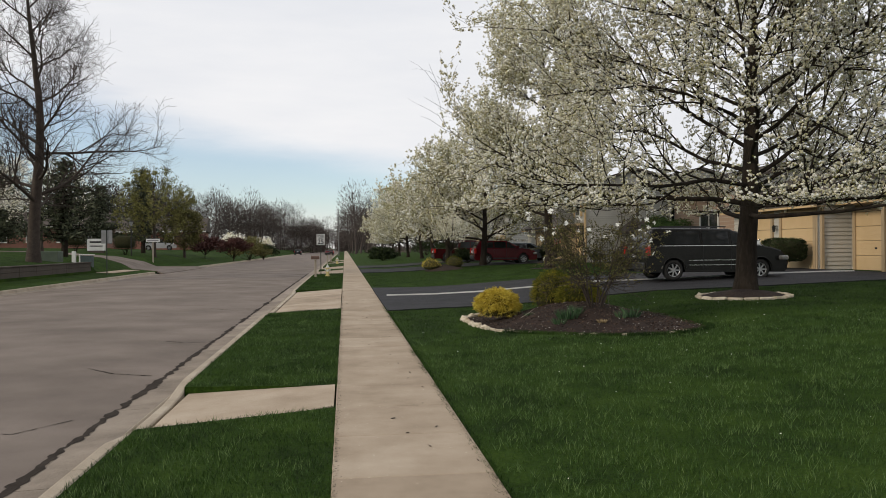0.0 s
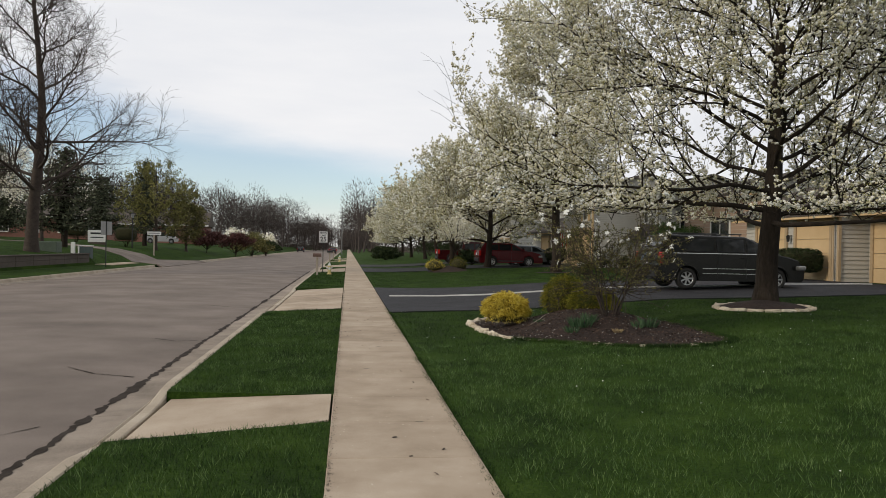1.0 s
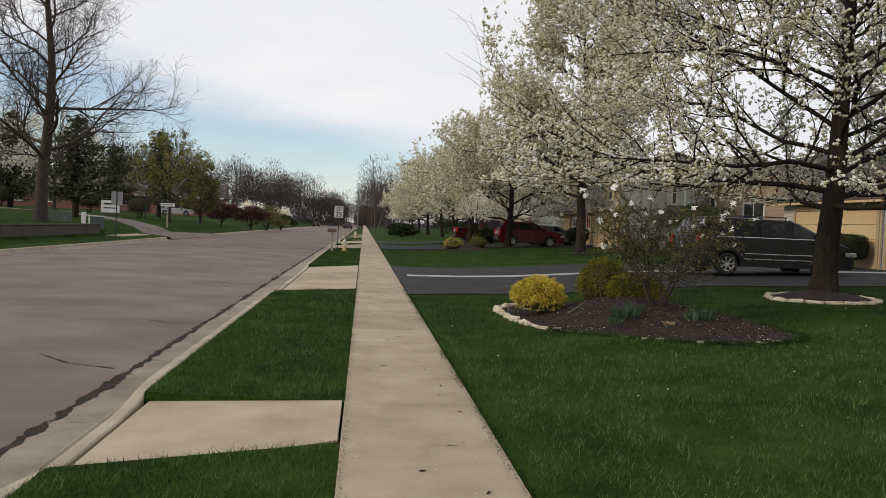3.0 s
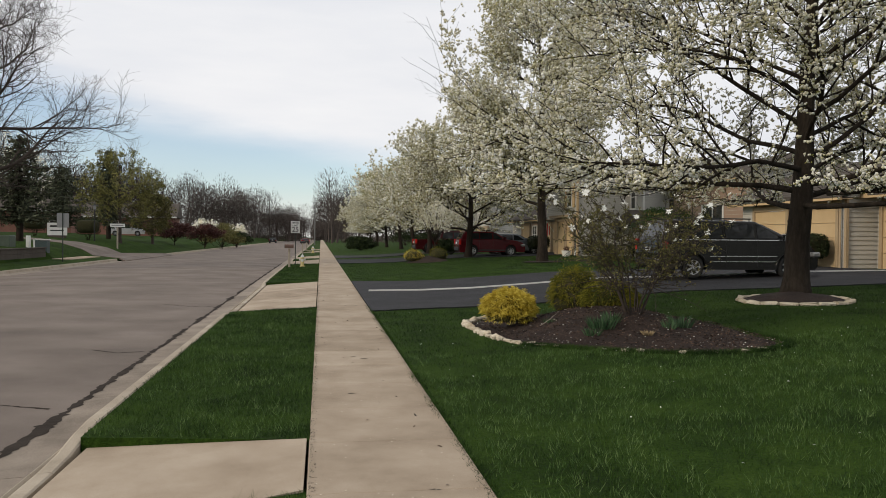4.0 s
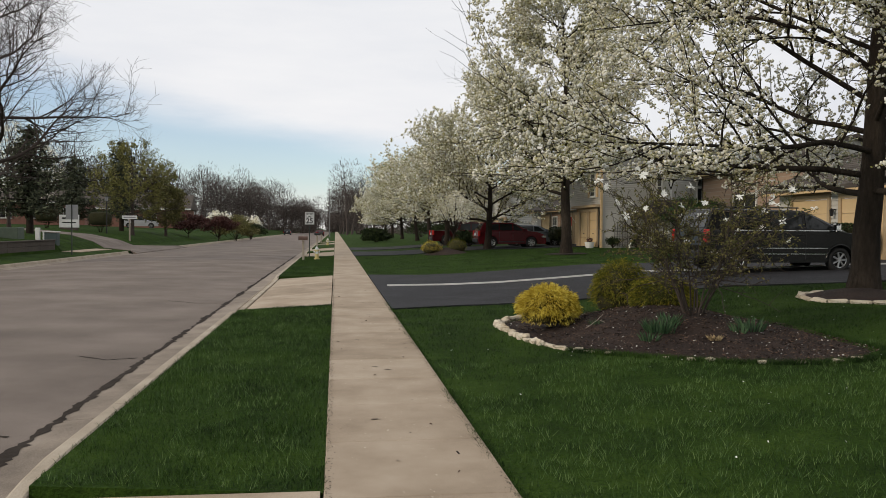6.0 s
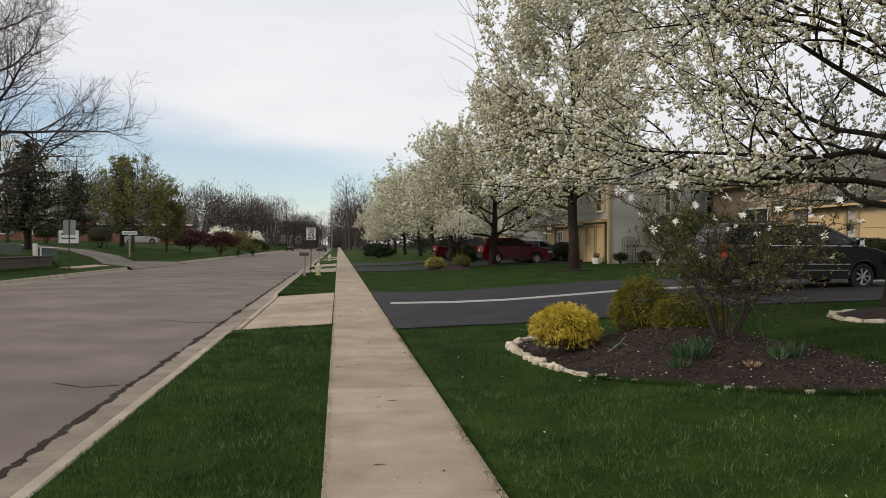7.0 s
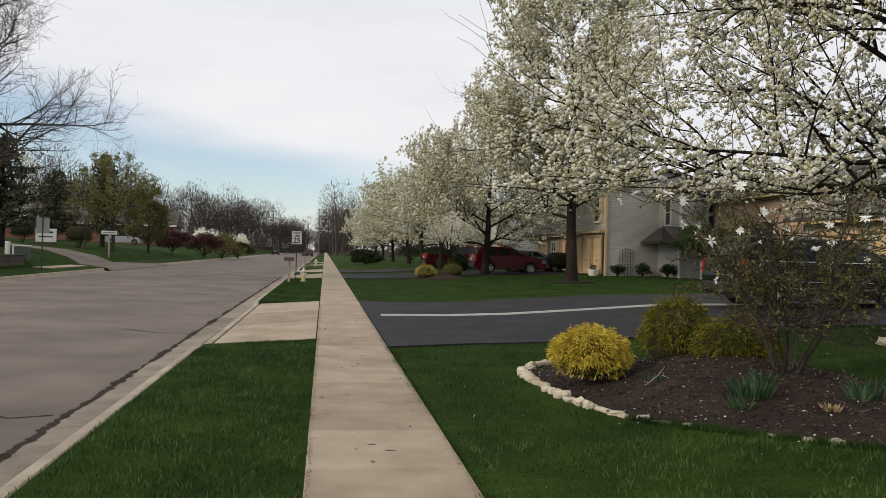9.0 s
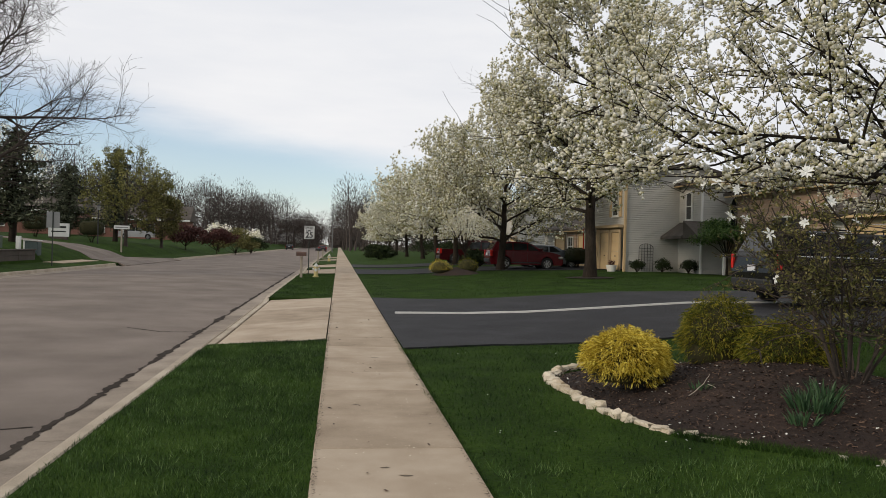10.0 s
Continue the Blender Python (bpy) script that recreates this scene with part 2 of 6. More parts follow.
def tubes(lines, sides_of):
    """Tapered tubes along polylines [(points (n,3), radii (n,))]."""
    V, F, base = [], [], 0
    for pts, rad in lines:
        pts, rad = np.asarray(pts), np.asarray(rad)
        n, k = len(pts), sides_of(rad[0])
        d = np.gradient(pts, axis=0)
        d /= np.linalg.norm(d, axis=1)[:, None] + 1e-9
        ref = np.where(np.abs(d[:, 2:3]) > 0.9, np.array([[1.0, 0, 0]]), np.array([[0, 0, 1.0]]))
        u = np.cross(d, ref)
        u /= np.linalg.norm(u, axis=1)[:, None] + 1e-9
        w = np.cross(d, u)
        a = np.arange(k) * 2 * math.pi / k
        ring = pts[:, None] + rad[:, None, None] * (np.cos(a)[None, :, None] * u[:, None] + np.sin(a)[None, :, None] * w[:, None])
        V.append(ring.reshape(-1, 3))
        i, j = np.meshgrid(np.arange(n - 1), np.arange(k), indexing="ij")
        q = np.stack([i * k + j, i * k + (j + 1) % k, (i + 1) * k + (j + 1) % k, (i + 1) * k + j], -1).reshape(-1, 4) + base
        F.append(q)
        base += n * k
    return np.concatenate(V), np.concatenate(F)


def branch(rng, start, way, length, radius, steps, wander, rise, tip=0.35):
    pts, d = [np.array(start, float)], np.array(way, float)
    d /= np.linalg.norm(d)
    for _ in range(steps):
        d = d + rng.normal(0, wander, 3) + np.array([0, 0, rise])
        d /= np.linalg.norm(d)
        pts.append(pts[-1] + d * length / steps)
    return np.array(pts), radius * np.linspace(1, tip, steps + 1)


def offshoot(rng, d, angle, side=None):
    d = d / np.linalg.norm(d)
    r = rng.normal(0, 1, 3) if side is None else side
    r = r - d * np.dot(r, d)
    r /= np.linalg.norm(r) + 1e-9
    return math.cos(angle) * d + math.sin(angle) * r


def cards(rng, at, n_each, reach, size, aspect=1.0, outward=0.6):
    """n_each small four-sided leaves or petals about every point."""
    at = np.repeat(np.asarray(at), n_each, axis=0)
    n = len(at)
    d = rng.normal(0, 1, (n, 3))
    d /= np.linalg.norm(d, axis=1)[:, None]
    c = at + d * reach * rng.uniform(0.4, 1.0, (n, 1))
    nrm = d * outward + rng.normal(0, 0.5, (n, 3))
    nrm /= np.linalg.norm(nrm, axis=1)[:, None]
    u = np.cross(nrm, rng.normal(0, 1, (n, 3)))
    u /= np.linalg.norm(u, axis=1)[:, None] + 1e-9
    w = np.cross(nrm, u)
    s = size * rng.uniform(0.6, 1.25, (n, 1))
    lift = nrm * s * 0.3
    V = np.stack([c - u * s + lift, c - w * s * aspect, c + u * s + lift, c + w * s * aspect], 1).reshape(-1, 3)
    return V, np.arange(4 * n).reshape(-1, 4)


def puffs(rng, at, reach, knobs):
    """A round cluster of small flowers at every point, made of one or more uneven knobs."""
    ball = np.array([(1, 0, 0), (-1, 0, 0), (0, 1, 0), (0, -1, 0), (0, 0, 1), (0, 0, -1)], float)
    sides = np.array([(a, b, c) if (a + b + c) % 2 else (a, c, b) for a in (0, 1) for b in (2, 3) for c in (4, 5)])
    at = np.asarray(at)
    if knobs > 1:
        whole = rng.uniform(0.6, 1.25, (len(at), 1))
        off = rng.normal(0, 1, (len(at), knobs, 3))
        off /= np.linalg.norm(off, axis=2)[:, :, None]
        at = (at[:, None] + off * reach * 0.68 * whole[:, None]).reshape(-1, 3)
        size = reach * 0.62 * np.repeat(whole, knobs, axis=0)[:, :, None]
    else:
        size = reach * rng.uniform(0.55, 1.25, (len(at), 1, 1))
    n, k = len(at), len(ball)
    q, _ = np.linalg.qr(rng.normal(0, 1, (n, 3, 3)))
    d = np.einsum("nij,kj->nki", q, ball)
    V = (at[:, None] + d * size * rng.uniform(0.6, 1.35, (n, k, 1)) + rng.normal(0, 0.14, (n, k, 3)) * size).reshape(-1, 3)
    F = (np.arange(n)[:, None, None] * k + sides[None]).reshape(-1, 3)
    return V, F


def skeleton_tree(seed, base, height, radius, clear, trunk_r, limbs=13, fine=3, droop=0.0, density=1.0, flat=0.30, slim=1.0, narrow=0.35):
    """Polylines of trunk, limbs, branches and twigs, and the points where blossom or leaves sit."""
    rng = np.random.default_rng(seed)
    base = np.array(base, float)
    lines, spots = [], []
    pts, rad = branch(rng, base - [0, 0, 0.15], (rng.normal(0, 0.02), rng.normal(0, 0.02), 1), height * 0.93, trunk_r, 14, 0.05, 0.06, 0.10)
    rad[0] *= 1.35
    lines.append((pts, rad))
    owner = [0]
    level2 = []
    turn = rng.uniform(0, 6.3)
    for i in range(limbs):
        f = (i + 0.3) / limbs
        z = clear + (height * 0.86 - clear) * f ** 1.25
        k = int(np.clip(z / (height * 0.93) * 14, 1, 13))
        frac = z / (height * 0.93) * 14 - k
        p = pts[k] + (pts[min(k + 1, 14)] - pts[k]) * frac
        turn += 2.4 + rng.normal(0, 0.25)
        steep = flat + (1.08 - flat) * f + rng.normal(0, 0.06)
        d = np.array([math.cos(turn), math.sin(turn), steep])
        reach = radius * (1.12 - narrow * f) * rng.uniform(0.85, 1.1) * (1.0 if f < 0.7 else 0.85)
        b = branch(rng, p, d, reach * 1.08, slim * trunk_r * (0.33 - 0.20 * f), 9, 0.12, (0.035 if flat > 0.2 else 0.035 * min(1.0, 2.2 * f - 0.25)) - droop, 0.14)
        b[0][:, 2] = np.maximum(b[0][:, 2], p[2] - 0.1)
        lines.append(b)
        owner.append(i + 1)
        level2.append((b, reach, i + 1))
    twigs = []
    for (bp, br), reach, own in level2:
        for j in range(int(12 * density)):
            f = 0.16 + 0.84 * (j + rng.uniform(0, 1)) / int(12 * density)
            k = min(int(f * 9), 8)
            p = bp[k] + (bp[k + 1] - bp[k]) * (f * 9 - k)
            d = offshoot(rng, bp[k + 1] - bp[k], rng.uniform(0.5, 1.1)) + np.array([0, 0, rng.uniform(-0.08, 0.34)])
            c = branch(rng, p, d, reach * (0.52 - 0.20 * f) * rng.uniform(0.8, 1.3), br[k] * 0.5 + 0.004, 6, 0.14, 0.03 - droop, 0.25)
            c[0][:, 2] = np.maximum(c[0][:, 2], base[2] + clear * 1.05 + 0.1 * np.arange(7) / 6)
            lines.append(c)
            owner.append(own)
            twigs.append((c, own))
    for (cp, cr), own in list(twigs):
        L = np.linalg.norm(cp[-1] - cp[0])
        for j in range(int(fine * 2)):
            f = 0.15 + 0.85 * (j + rng.uniform(0, 1)) / (fine * 2)
            k = min(int(f * 6), 5)
            p = cp[k] + (cp[k + 1] - cp[k]) * (f * 6 - k)
            d = offshoot(rng, cp[k + 1] - cp[k], rng.uniform(0.5, 1.2)) + np.array([0, 0, 0.2])
            c = branch(rng, p, d, (0.34 * L + 0.25) * rng.uniform(0.6, 1.3), cr[k] * 0.5 + 0.002, 4, 0.16, 0.02 - droop, 0.4)
            c[0][:, 2] = np.maximum(c[0][:, 2], base[2] + clear * 0.95 + 0.05 * np.arange(5))
            lines.append(c)
            owner.append(own)
            spots.append(c[0])
        spots.append(cp)
    for bp, br in [l[0] for l in level2]:
        spots.append(bp[4:])
    spots.append(pts[9:])
    return rng, lines, spots, owner


def wooden_parts(tree, lines, owner, material, shift=None):
    """The trunk and each limb with its twigs, as parts."""
    for k in sorted(set(owner)):
        V, F = tubes([l for l, o in zip(lines, owner) if o == k], wood_sides)
        if shift is not None:
            V = V - shift
        name = "limb" if k else "trunk"
        under(new(name, mesh_from(name, V, F, material, smooth=True)), tree)


def strew(rng, spots, step, jitter):
    """Points every step metres along polylines, thrown about a little."""
    out = []
    for p in spots:
        for a, b in zip(p[:-1], p[1:]):
            n = max(1, int(np.linalg.norm(b - a) / step + rng.uniform(0, 1)))
            f = rng.uniform(0, 1, (n, 1))
            out.append(a + (b - a) * f + rng.normal(0, jitter, (n, 3)))
    return np.concatenate(out)


def wood_sides(r):
    return 12 if r > 0.15 else 7 if r > 0.04 else 4 if r > 0.012 else 3


def pear_tree(seed, x, y, height, radius, clear, trunk_r, limbs, label, step=0.075, size=0.028, lift=0.0, fine=3, density=1.0, spill=0.09, ball=0.055, flat=0.30, slim=1.0, narrow=0.35, leafy=0.45, thin=0.0):
    base = (x, y, level(x, y) + lift)
    rng, lines, spots, owner = skeleton_tree(seed, base, height, radius, clear, trunk_r, limbs, fine=fine, density=density, flat=flat, slim=slim, narrow=narrow)
    tree = tagged(empty("pear_tree", base), label, "tree", "row of flowering pear trees")
    inv = np.array(base)
    kept = [(l, o) for l, o in zip(lines, owner) if l[1][0] >= thin]
    lines, owner = [l for l, _ in kept], [o for _, o in kept]
    wooden_parts(tree, lines, owner, M["bark"], inv)
    at = strew(rng, spots, step, spill)
    at = at[(at[:, 2] > base[2] + clear + 0.1) & (np.hypot(at[:, 0] - x, at[:, 1] - y) < radius * 1.22)]
    V, F = puffs(rng, at, ball, 3 if y < 30 else 1)
    under(new("blossom_crown", mesh_from("blossom_crown", V - inv, F, M["petal"])), tree, "dense white blossom clusters")
    leaf = at[rng.uniform(0, 1, len(at)) < leafy]
    V, F = cards(rng, leaf, 3, ball * 1.45, size, 0.5)
    under(new("young_leaves", mesh_from("young_leaves", V - inv, F, M["spring"])), tree, "sparse yellow-green young leaves")
    return tree


def bare_tree(name, seed, at, height, radius, clear, trunk_r, limbs, label, fine=4, density=1.0, extra=0.5):
    rng, lines, spots, owner = skeleton_tree(seed, (0, 0, 0), height, radius, clear, trunk_r, limbs, fine=fine, density=density, flat=0.26, slim=0.95, narrow=0.55)
    lines = [(p, np.maximum(r, 0.0075)) for p, r in lines]
    for (p, _), own in list(zip(lines, owner)):    # a last order of twigs
        if len(p) != 5:
            continue
        for _ in range(2):
            k = rng.integers(1, 4)
            lines.append(branch(rng, p[k], offshoot(rng, p[k + 1] - p[k], rng.uniform(0.4, 0.9)), extra * rng.uniform(0.5, 1.2), 0.0075, 3, 0.15, 0.05, 0.7))
            owner.append(own)
    tree = tagged(empty(name, at), label, "tree")
    wooden_parts(tree, lines, owner, M["twig"])
    return tree

# ---- ground, road, walks ----
rows_y = [-60, -20, 0, 4, 8, 12, 16, 20, 24, 28, 32, 36, 40, 46, 52, 54, 55.5, 57, 60, 65, 72, 80, 95, 110, 140, 180, 240, 320, 450, 700, 1200]
cols_x = sorted(set(PROFILE_X) | {-30, -22, -17.1, -17.01, 2, 6, 7.5, 9.8, 13, 24, 34, 45, -100, -200, 100, 200, -800, 800})
gv, gf = [], []
for yy in rows_y:
    for xx in cols_x:
        gv.append((xx, yy, level(xx, yy)))
nc = len(cols_x)
for i in range(len(rows_y) - 1):
    for j in range(nc - 1):
        gf.append((i * nc + j, i * nc + j + 1, (i + 1) * nc + j + 1, (i + 1) * nc + j))
tagged(new("ground", mesh_from("ground", gv, gf, M["soil"], smooth=False)), "wide green spring lawn rising gently from the road", "lawn", kind="structure")


def sheet(name, x_list, y0, y1, z_of, material, thick, label, category, step=4.0, kind="structure", skew=None):
    """A paved sheet with thickness that follows a height in x; the edges may flare by skew(x) -> (y0, y1)."""
    bm = bmesh.new()
    ys = np.linspace(0, 1, max(2, int((y1 - y0) / step) + 1))
    grid = []
    for xx in x_list:
        a, b = skew(xx) if skew else (y0, y1)
        grid.append([bm.verts.new((xx, a + (b - a) * f, z_of(xx))) for f in ys])
    for i in range(len(grid) - 1):
        for j in range(len(ys) - 1):
            bm.faces.new([grid[i][j], grid[i + 1][j], grid[i + 1][j + 1], grid[i][j + 1]])
    made = bmesh.ops.extrude_face_region(bm, geom=bm.faces[:])
    bmesh.ops.translate(bm, vec=(0, 0, -thick), verts=[v for v in made["geom"] if isinstance(v, bmesh.types.BMVert)])
    return tagged(part(name, bm, material, None), label, category, kind=kind)


def crown(x):
    return -0.21 + 0.10 * (1 - ((x + 8.1) / 5.6) ** 2)


road = sheet("road", [-13.55, -12, -10, -8.1, -6, -4.5, -3.4, -2.60], -60, 700, crown, M["asphalt"], 0.15, "worn grey-brown asphalt residential street", "road", 20)

# kerb with gutter, in lengths; lowered at the crossings
DROPS = [(8.1, 9.75), (21.6, 32.3), (51.9, 60.5), (64.5, 72.5)]


def kerb_top(y):
    low = 0.0
    for a, b in DROPS:
        if a - 0.8 < y < b + 0.8:
            low = max(low, min(1.0, (y - a + 0.8) / 0.8, (b + 0.8 - y) / 0.8))
    return -0.055 - 0.105 * low


kerb = tagged(empty("kerb"), "weathered concrete kerb and gutter along the street", "kerb", kind="structure")


def kerb_piece(y0, y1, mirror=False, pan=False):
    bm = bmesh.new()
    ends = []
    n = max(1, int((y1 - y0) / 0.4)) if y1 < 80 else 1
    for k in range(n + 1):
        yy = y0 + (y1 - y0) * k / n
        t = kerb_top(yy) if not mirror else -0.03
        if pan:
            prof = [(-2.595, -0.40), (-2.595, -0.205), (-2.19, -0.185), (-2.19, -0.40)]
        else:
            prof = [(-2.189, -0.40), (-2.189, -0.185), (-2.16, -0.165), (-2.135, t - 0.04), (-2.12, t - 0.008), (-2.10, t), (-2.01, t + 0.002), (-1.995, t - 0.01), (-1.995, -0.40)]
        if mirror:
            prof = [(-16.2 - u, w) for u, w in prof]
        ends.append([bm.verts.new((u, yy, w)) for u, w in prof])
    for a, b in zip(ends[:-1], ends[1:]):
        for i in range(len(a)):
            bm.faces.new([a[i], b[i], b[(i + 1) % len(a)], a[(i + 1) % len(a)]])
    bm.faces.new(ends[0])
    bm.faces.new(list(reversed(ends[-1])))
    return bm


y = -18.0
while y < 340:
    step = 3.05 if y < 90 else 25.0
    part("kerb_length", kerb_piece(y + 0.006, y + step - 0.006), M["kerb"], kerb)
    part("gutter_length", kerb_piece(y + 0.006, y + step - 0.006, pan=True), M["gutter"], kerb)
    y += step
kerb_far = tagged(empty("kerb"), "low concrete kerb on the far side of the street", "kerb", kind="structure")
for a, b in ((-10, 20), (20, 40), (40, 61), (79, 110), (110, 150), (150, 340)):
    part("kerb_length", kerb_piece(a + 0.006, b - 0.006, True), M["kerb"], kerb_far)
    part("gutter_length", kerb_piece(a + 0.006, b - 0.006, True, True), M["gutter"], kerb_far)


# drives: dark asphalt, widening at the walk
def drive(name, y0, y1, x1, label, flare=0.5, mat="drive"):
    def skew(x):
        f = flare * max(0.0, 1 - (x - 1.1) / 1.6)
        return y0 - f + (0.25 if x > 6 else 0.0) - 0.0, y1 + f
    return sheet(name, [1.095, 1.6, 2.1, 2.7, 3.0, 3.8, 4.5, 5.5, 6.5, 7.6, 8.7, 9.8, 11, 12, 13, 14, 15, 16, 18, x1], y0, y1, lambda x: level(max(x, 1.1)) + 0.03, M[mat], 0.12, label, "driveway", 1.5, skew=skew)


drive("driveway", 21.1, 31.9, 19.0, "dark sealed asphalt shared driveway with a pale seam", 0.5)
drive("driveway", 52.4, 60.0, 17.0, "dark sealed asphalt driveway beside the red cars", 0.4)
drive("driveway", 65.0, 72.0, 17.0, "dark asphalt driveway crossing the lawn", 0.4)
bm = bmesh.new()
prev = None
for k in range(60):
    x = 1.4 + 0.29 * k
    yy = 26.75 + 0.06 * math.sin(x * 0.9) + 0.1 * min(1, (x - 1.4) / 3)
    z = level(x) + 0.036
    cur = [bm.verts.new((x, yy - 0.05, z - 0.01)), bm.verts.new((x, yy - 0.04, z + 0.035)), bm.verts.new((x, yy + 0.04, z + 0.035)), bm.verts.new((x, yy + 0.05, z - 0.01))]
    if prev:
        for i in range(3):
            bm.faces.new([prev[i], cur[i], cur[i + 1], prev[i + 1]])
    prev = cur
seam_mat = surface("pale_seam", [(0.45, 0.44, 0.42), (0.62, 0.61, 0.58)], 3, 50, 0.9, 0.2)
tagged(part("driveway_seam", bm, seam_mat, None), "low pale concrete rib along the dark driveway", "seam", kind="structure")


# side street across the road, with its walk
sheet("side_street", [-60, -40, -25, -22, -20, -19, -18, -17, -16, -15, -14.6, -14.27, -13.6], 63, 82, lambda x: level(x, 70) + 0.03 if x < -14.2 else -0.175, M["asphalt"], 0.12, "grey asphalt side street joining across the road", "road", 6, skew=lambda x: (float(np.interp(x, [-60, -25, -20, -17, -15, -13.6], [70.5, 69.5, 68, 66, 63.5, 61.5])), float(np.interp(x, [-60, -25, -20, -17, -15, -13.6], [73.5, 72.5, 73, 74.5, 77, 80]))))
sheet("far_walk", [-16.9, -16.4, -15.8], 56.5, 63.5, lambda x: level(x, 60) + 0.03, M["concrete"], 0.1, "short pale concrete walk by the corner", "pavement", 3)

# the tar-filled crack between gutter and road, and cracks in the road
def crack(name, pts, width, label, seed):
    rng = random.Random(seed)
    bm = bmesh.new()
    prev = None
    for (x0, y0), (x1, y1) in zip(pts[:-1], pts[1:]):
        n = max(2, int(math.hypot(x1 - x0, y1 - y0) / 0.06))
        for k in range(n):
            f = k / n
            x, y = x0 + (x1 - x0) * f + rng.gauss(0, width * 0.12) + width * 0.35 * (noise.noise((f * 40, seed, 0)) + noise.noise((f * 170, seed, 2))), y0 + (y1 - y0) * f
            w = width * max(0.12, 0.75 + 1.1 * noise.noise((f * 38, seed, 5)) + 0.8 * noise.noise((f * 190, seed, 7))) * rng.uniform(0.85, 1.15)
            z = crown(x) + 0.005 if x < -2.6 else -0.198
            dx, dy = (y1 - y0), -(x1 - x0)
            s = w / 2 / math.hypot(dx, dy)
            cur = [bm.verts.new((x - dx * s, y - dy * s, z)), bm.verts.new((x + dx * s, y + dy * s, z))]
            if prev:
                bm.faces.new([prev[0], prev[1], cur[1], cur[0]])
            prev = cur
    return tagged(part(name, bm, M["tar"], None), label, "crack", kind="structure")


crack("tar_crack", [(-2.60, 3.0), (-2.64, 58.0)], 0.115, "dark ragged tar crack between road and gutter", 1)
crack("tar_crack", [(-3.9, 12.6), (-3.4, 12.1), (-2.75, 11.9)], 0.05, "short dark crack in the road", 2)
crack("tar_crack", [(-4.6, 7.2), (-3.9, 8.4), (-3.3, 8.3), (-2.9, 9.0)], 0.02, "hairline crack in the worn road", 3)
crack("tar_crack", [(-2.75, 24.2), (-3.3, 24.0), (-4.1, 24.5)], 0.05, "short dark crack in the road", 4)
crack("tar_crack", [(-5.5, 6.0), (-4.9, 7.5), (-5.2, 9.2), (-4.7, 10.5)], 0.018, "hairline crack in the worn road", 5)
crack("tar_crack", [(-2.75, 16.1), (-3.1, 15.9), (-3.6, 16.2)], 0.03, "thin dark crack in the road", 6)


# the grass strip between walk and kerb, in lengths between the crossings
APRONS = [(8.3, 9.62), (21.75, 32.1), (52.0, 60.4), (64.6, 72.4), (88.0, 95.0), (101.0, 108.0)]
FLARE = 0.5
edges_y = [-18.0] + [v for ab in APRONS for v in ab] + [340.0]
for a, b in zip(edges_y[0::2], edges_y[1::2]):
    bm = bmesh.new()
    fa, fb = (FLARE if a > 0 else 0), (FLARE if b < 300 else 0)
    top = [(-1.992, a + fa, -0.064), (-1.992, b - fb, -0.064), (-0.108, b, -0.014), (-0.108, a, -0.014)]
    vs = [bm.verts.new(c) for c in top]
    lo = [bm.verts.new((c[0], c[1], -0.38)) for c in top]
    bm.faces.new(vs)
    bm.faces.new(list(reversed(lo)))
    for i in range(4):
        bm.faces.new([vs[i], lo[i], lo[(i + 1) % 4], vs[(i + 1) % 4]])
    tagged(part("verge", bm, M["soil"], None), "strip of lawn between sidewalk and kerb", "lawn", kind="structure")

# ---- trees along the walk ----
pear_tree(11, 9.75, 18.3, 10.2, 6.1, 2.05, 0.27, 34, "broad old pear tree in white blossom inside a stone ring", 0.093, 0.024, density=1.35, spill=0.075, ball=0.047, flat=0.06, slim=0.75, leafy=0.5, thin=0.004)
pear_tree(12, 11.1, 42.0, 14.4, 4.5, 3.0, 0.27, 24, "tall pear tree in white blossom on the lawn beside the driveway", 0.084, 0.045, density=1.25, spill=0.085, ball=0.066, narrow=0.25, leafy=0.6)
pear_tree(13, 9.4, 53.4, 8.9, 5.0, 1.6, 0.24, 18, "round white-flowering pear tree beside the red car", 0.092, 0.05, density=1.15, spill=0.075, ball=0.070, leafy=0.6)
for k, (x, y, h, r) in enumerate(((8.6, 66.0, 8.3, 4.9), (8.7, 77.0, 7.9, 4.9), (8.8, 90.0, 7.8, 5.0), (8.4, 105.0, 7.8, 5.0), (8.4, 122.0, 7.8, 5.0), (8.4, 140.0, 7.6, 5.0))):
    pear_tree(20 + k, x, y, h, r, 1.9, 0.22, 15, "white-flowering pear tree further along the row", 0.14, 0.07, fine=2, spill=0.09, ball=0.095, leafy=0.7, thin=0.009)

bare_tree("bare_tree", 31, (-19.3, 52.0, 0.62), 20.0, 6.7, 3.8, 0.40, 22, "tall bare deciduous tree with fine spreading twigs", 4, 1.3, 0.95)

# ---- planting bed beside the walk ----
rng = np.random.default_rng(5)


def inside(x, y, poly):
    hit = False
    for (x0, y0), (x1, y1) in zip(poly, poly[1:] + poly[:1]):
        if (y0 > y) != (y1 > y) and x < (x1 - x0) * (y - y0) / (y1 - y0) + x0:
            hit = not hit
    return hit


def smooth_ring(poly, n=6):
    out, m = [], len(poly)
    for i in range(m):
        p = [np.array(poly[(i + k - 1) % m]) for k in range(4)]
        for j in range(n):
            t = j / n
            out.append(0.5 * ((2 * p[1]) + (p[2] - p[0]) * t + (2 * p[0] - 5 * p[1] + 4 * p[2] - p[3]) * t * t + (3 * p[1] - p[0] - 3 * p[2] + p[3]) * t ** 3))
    return [tuple(q) for q in out]


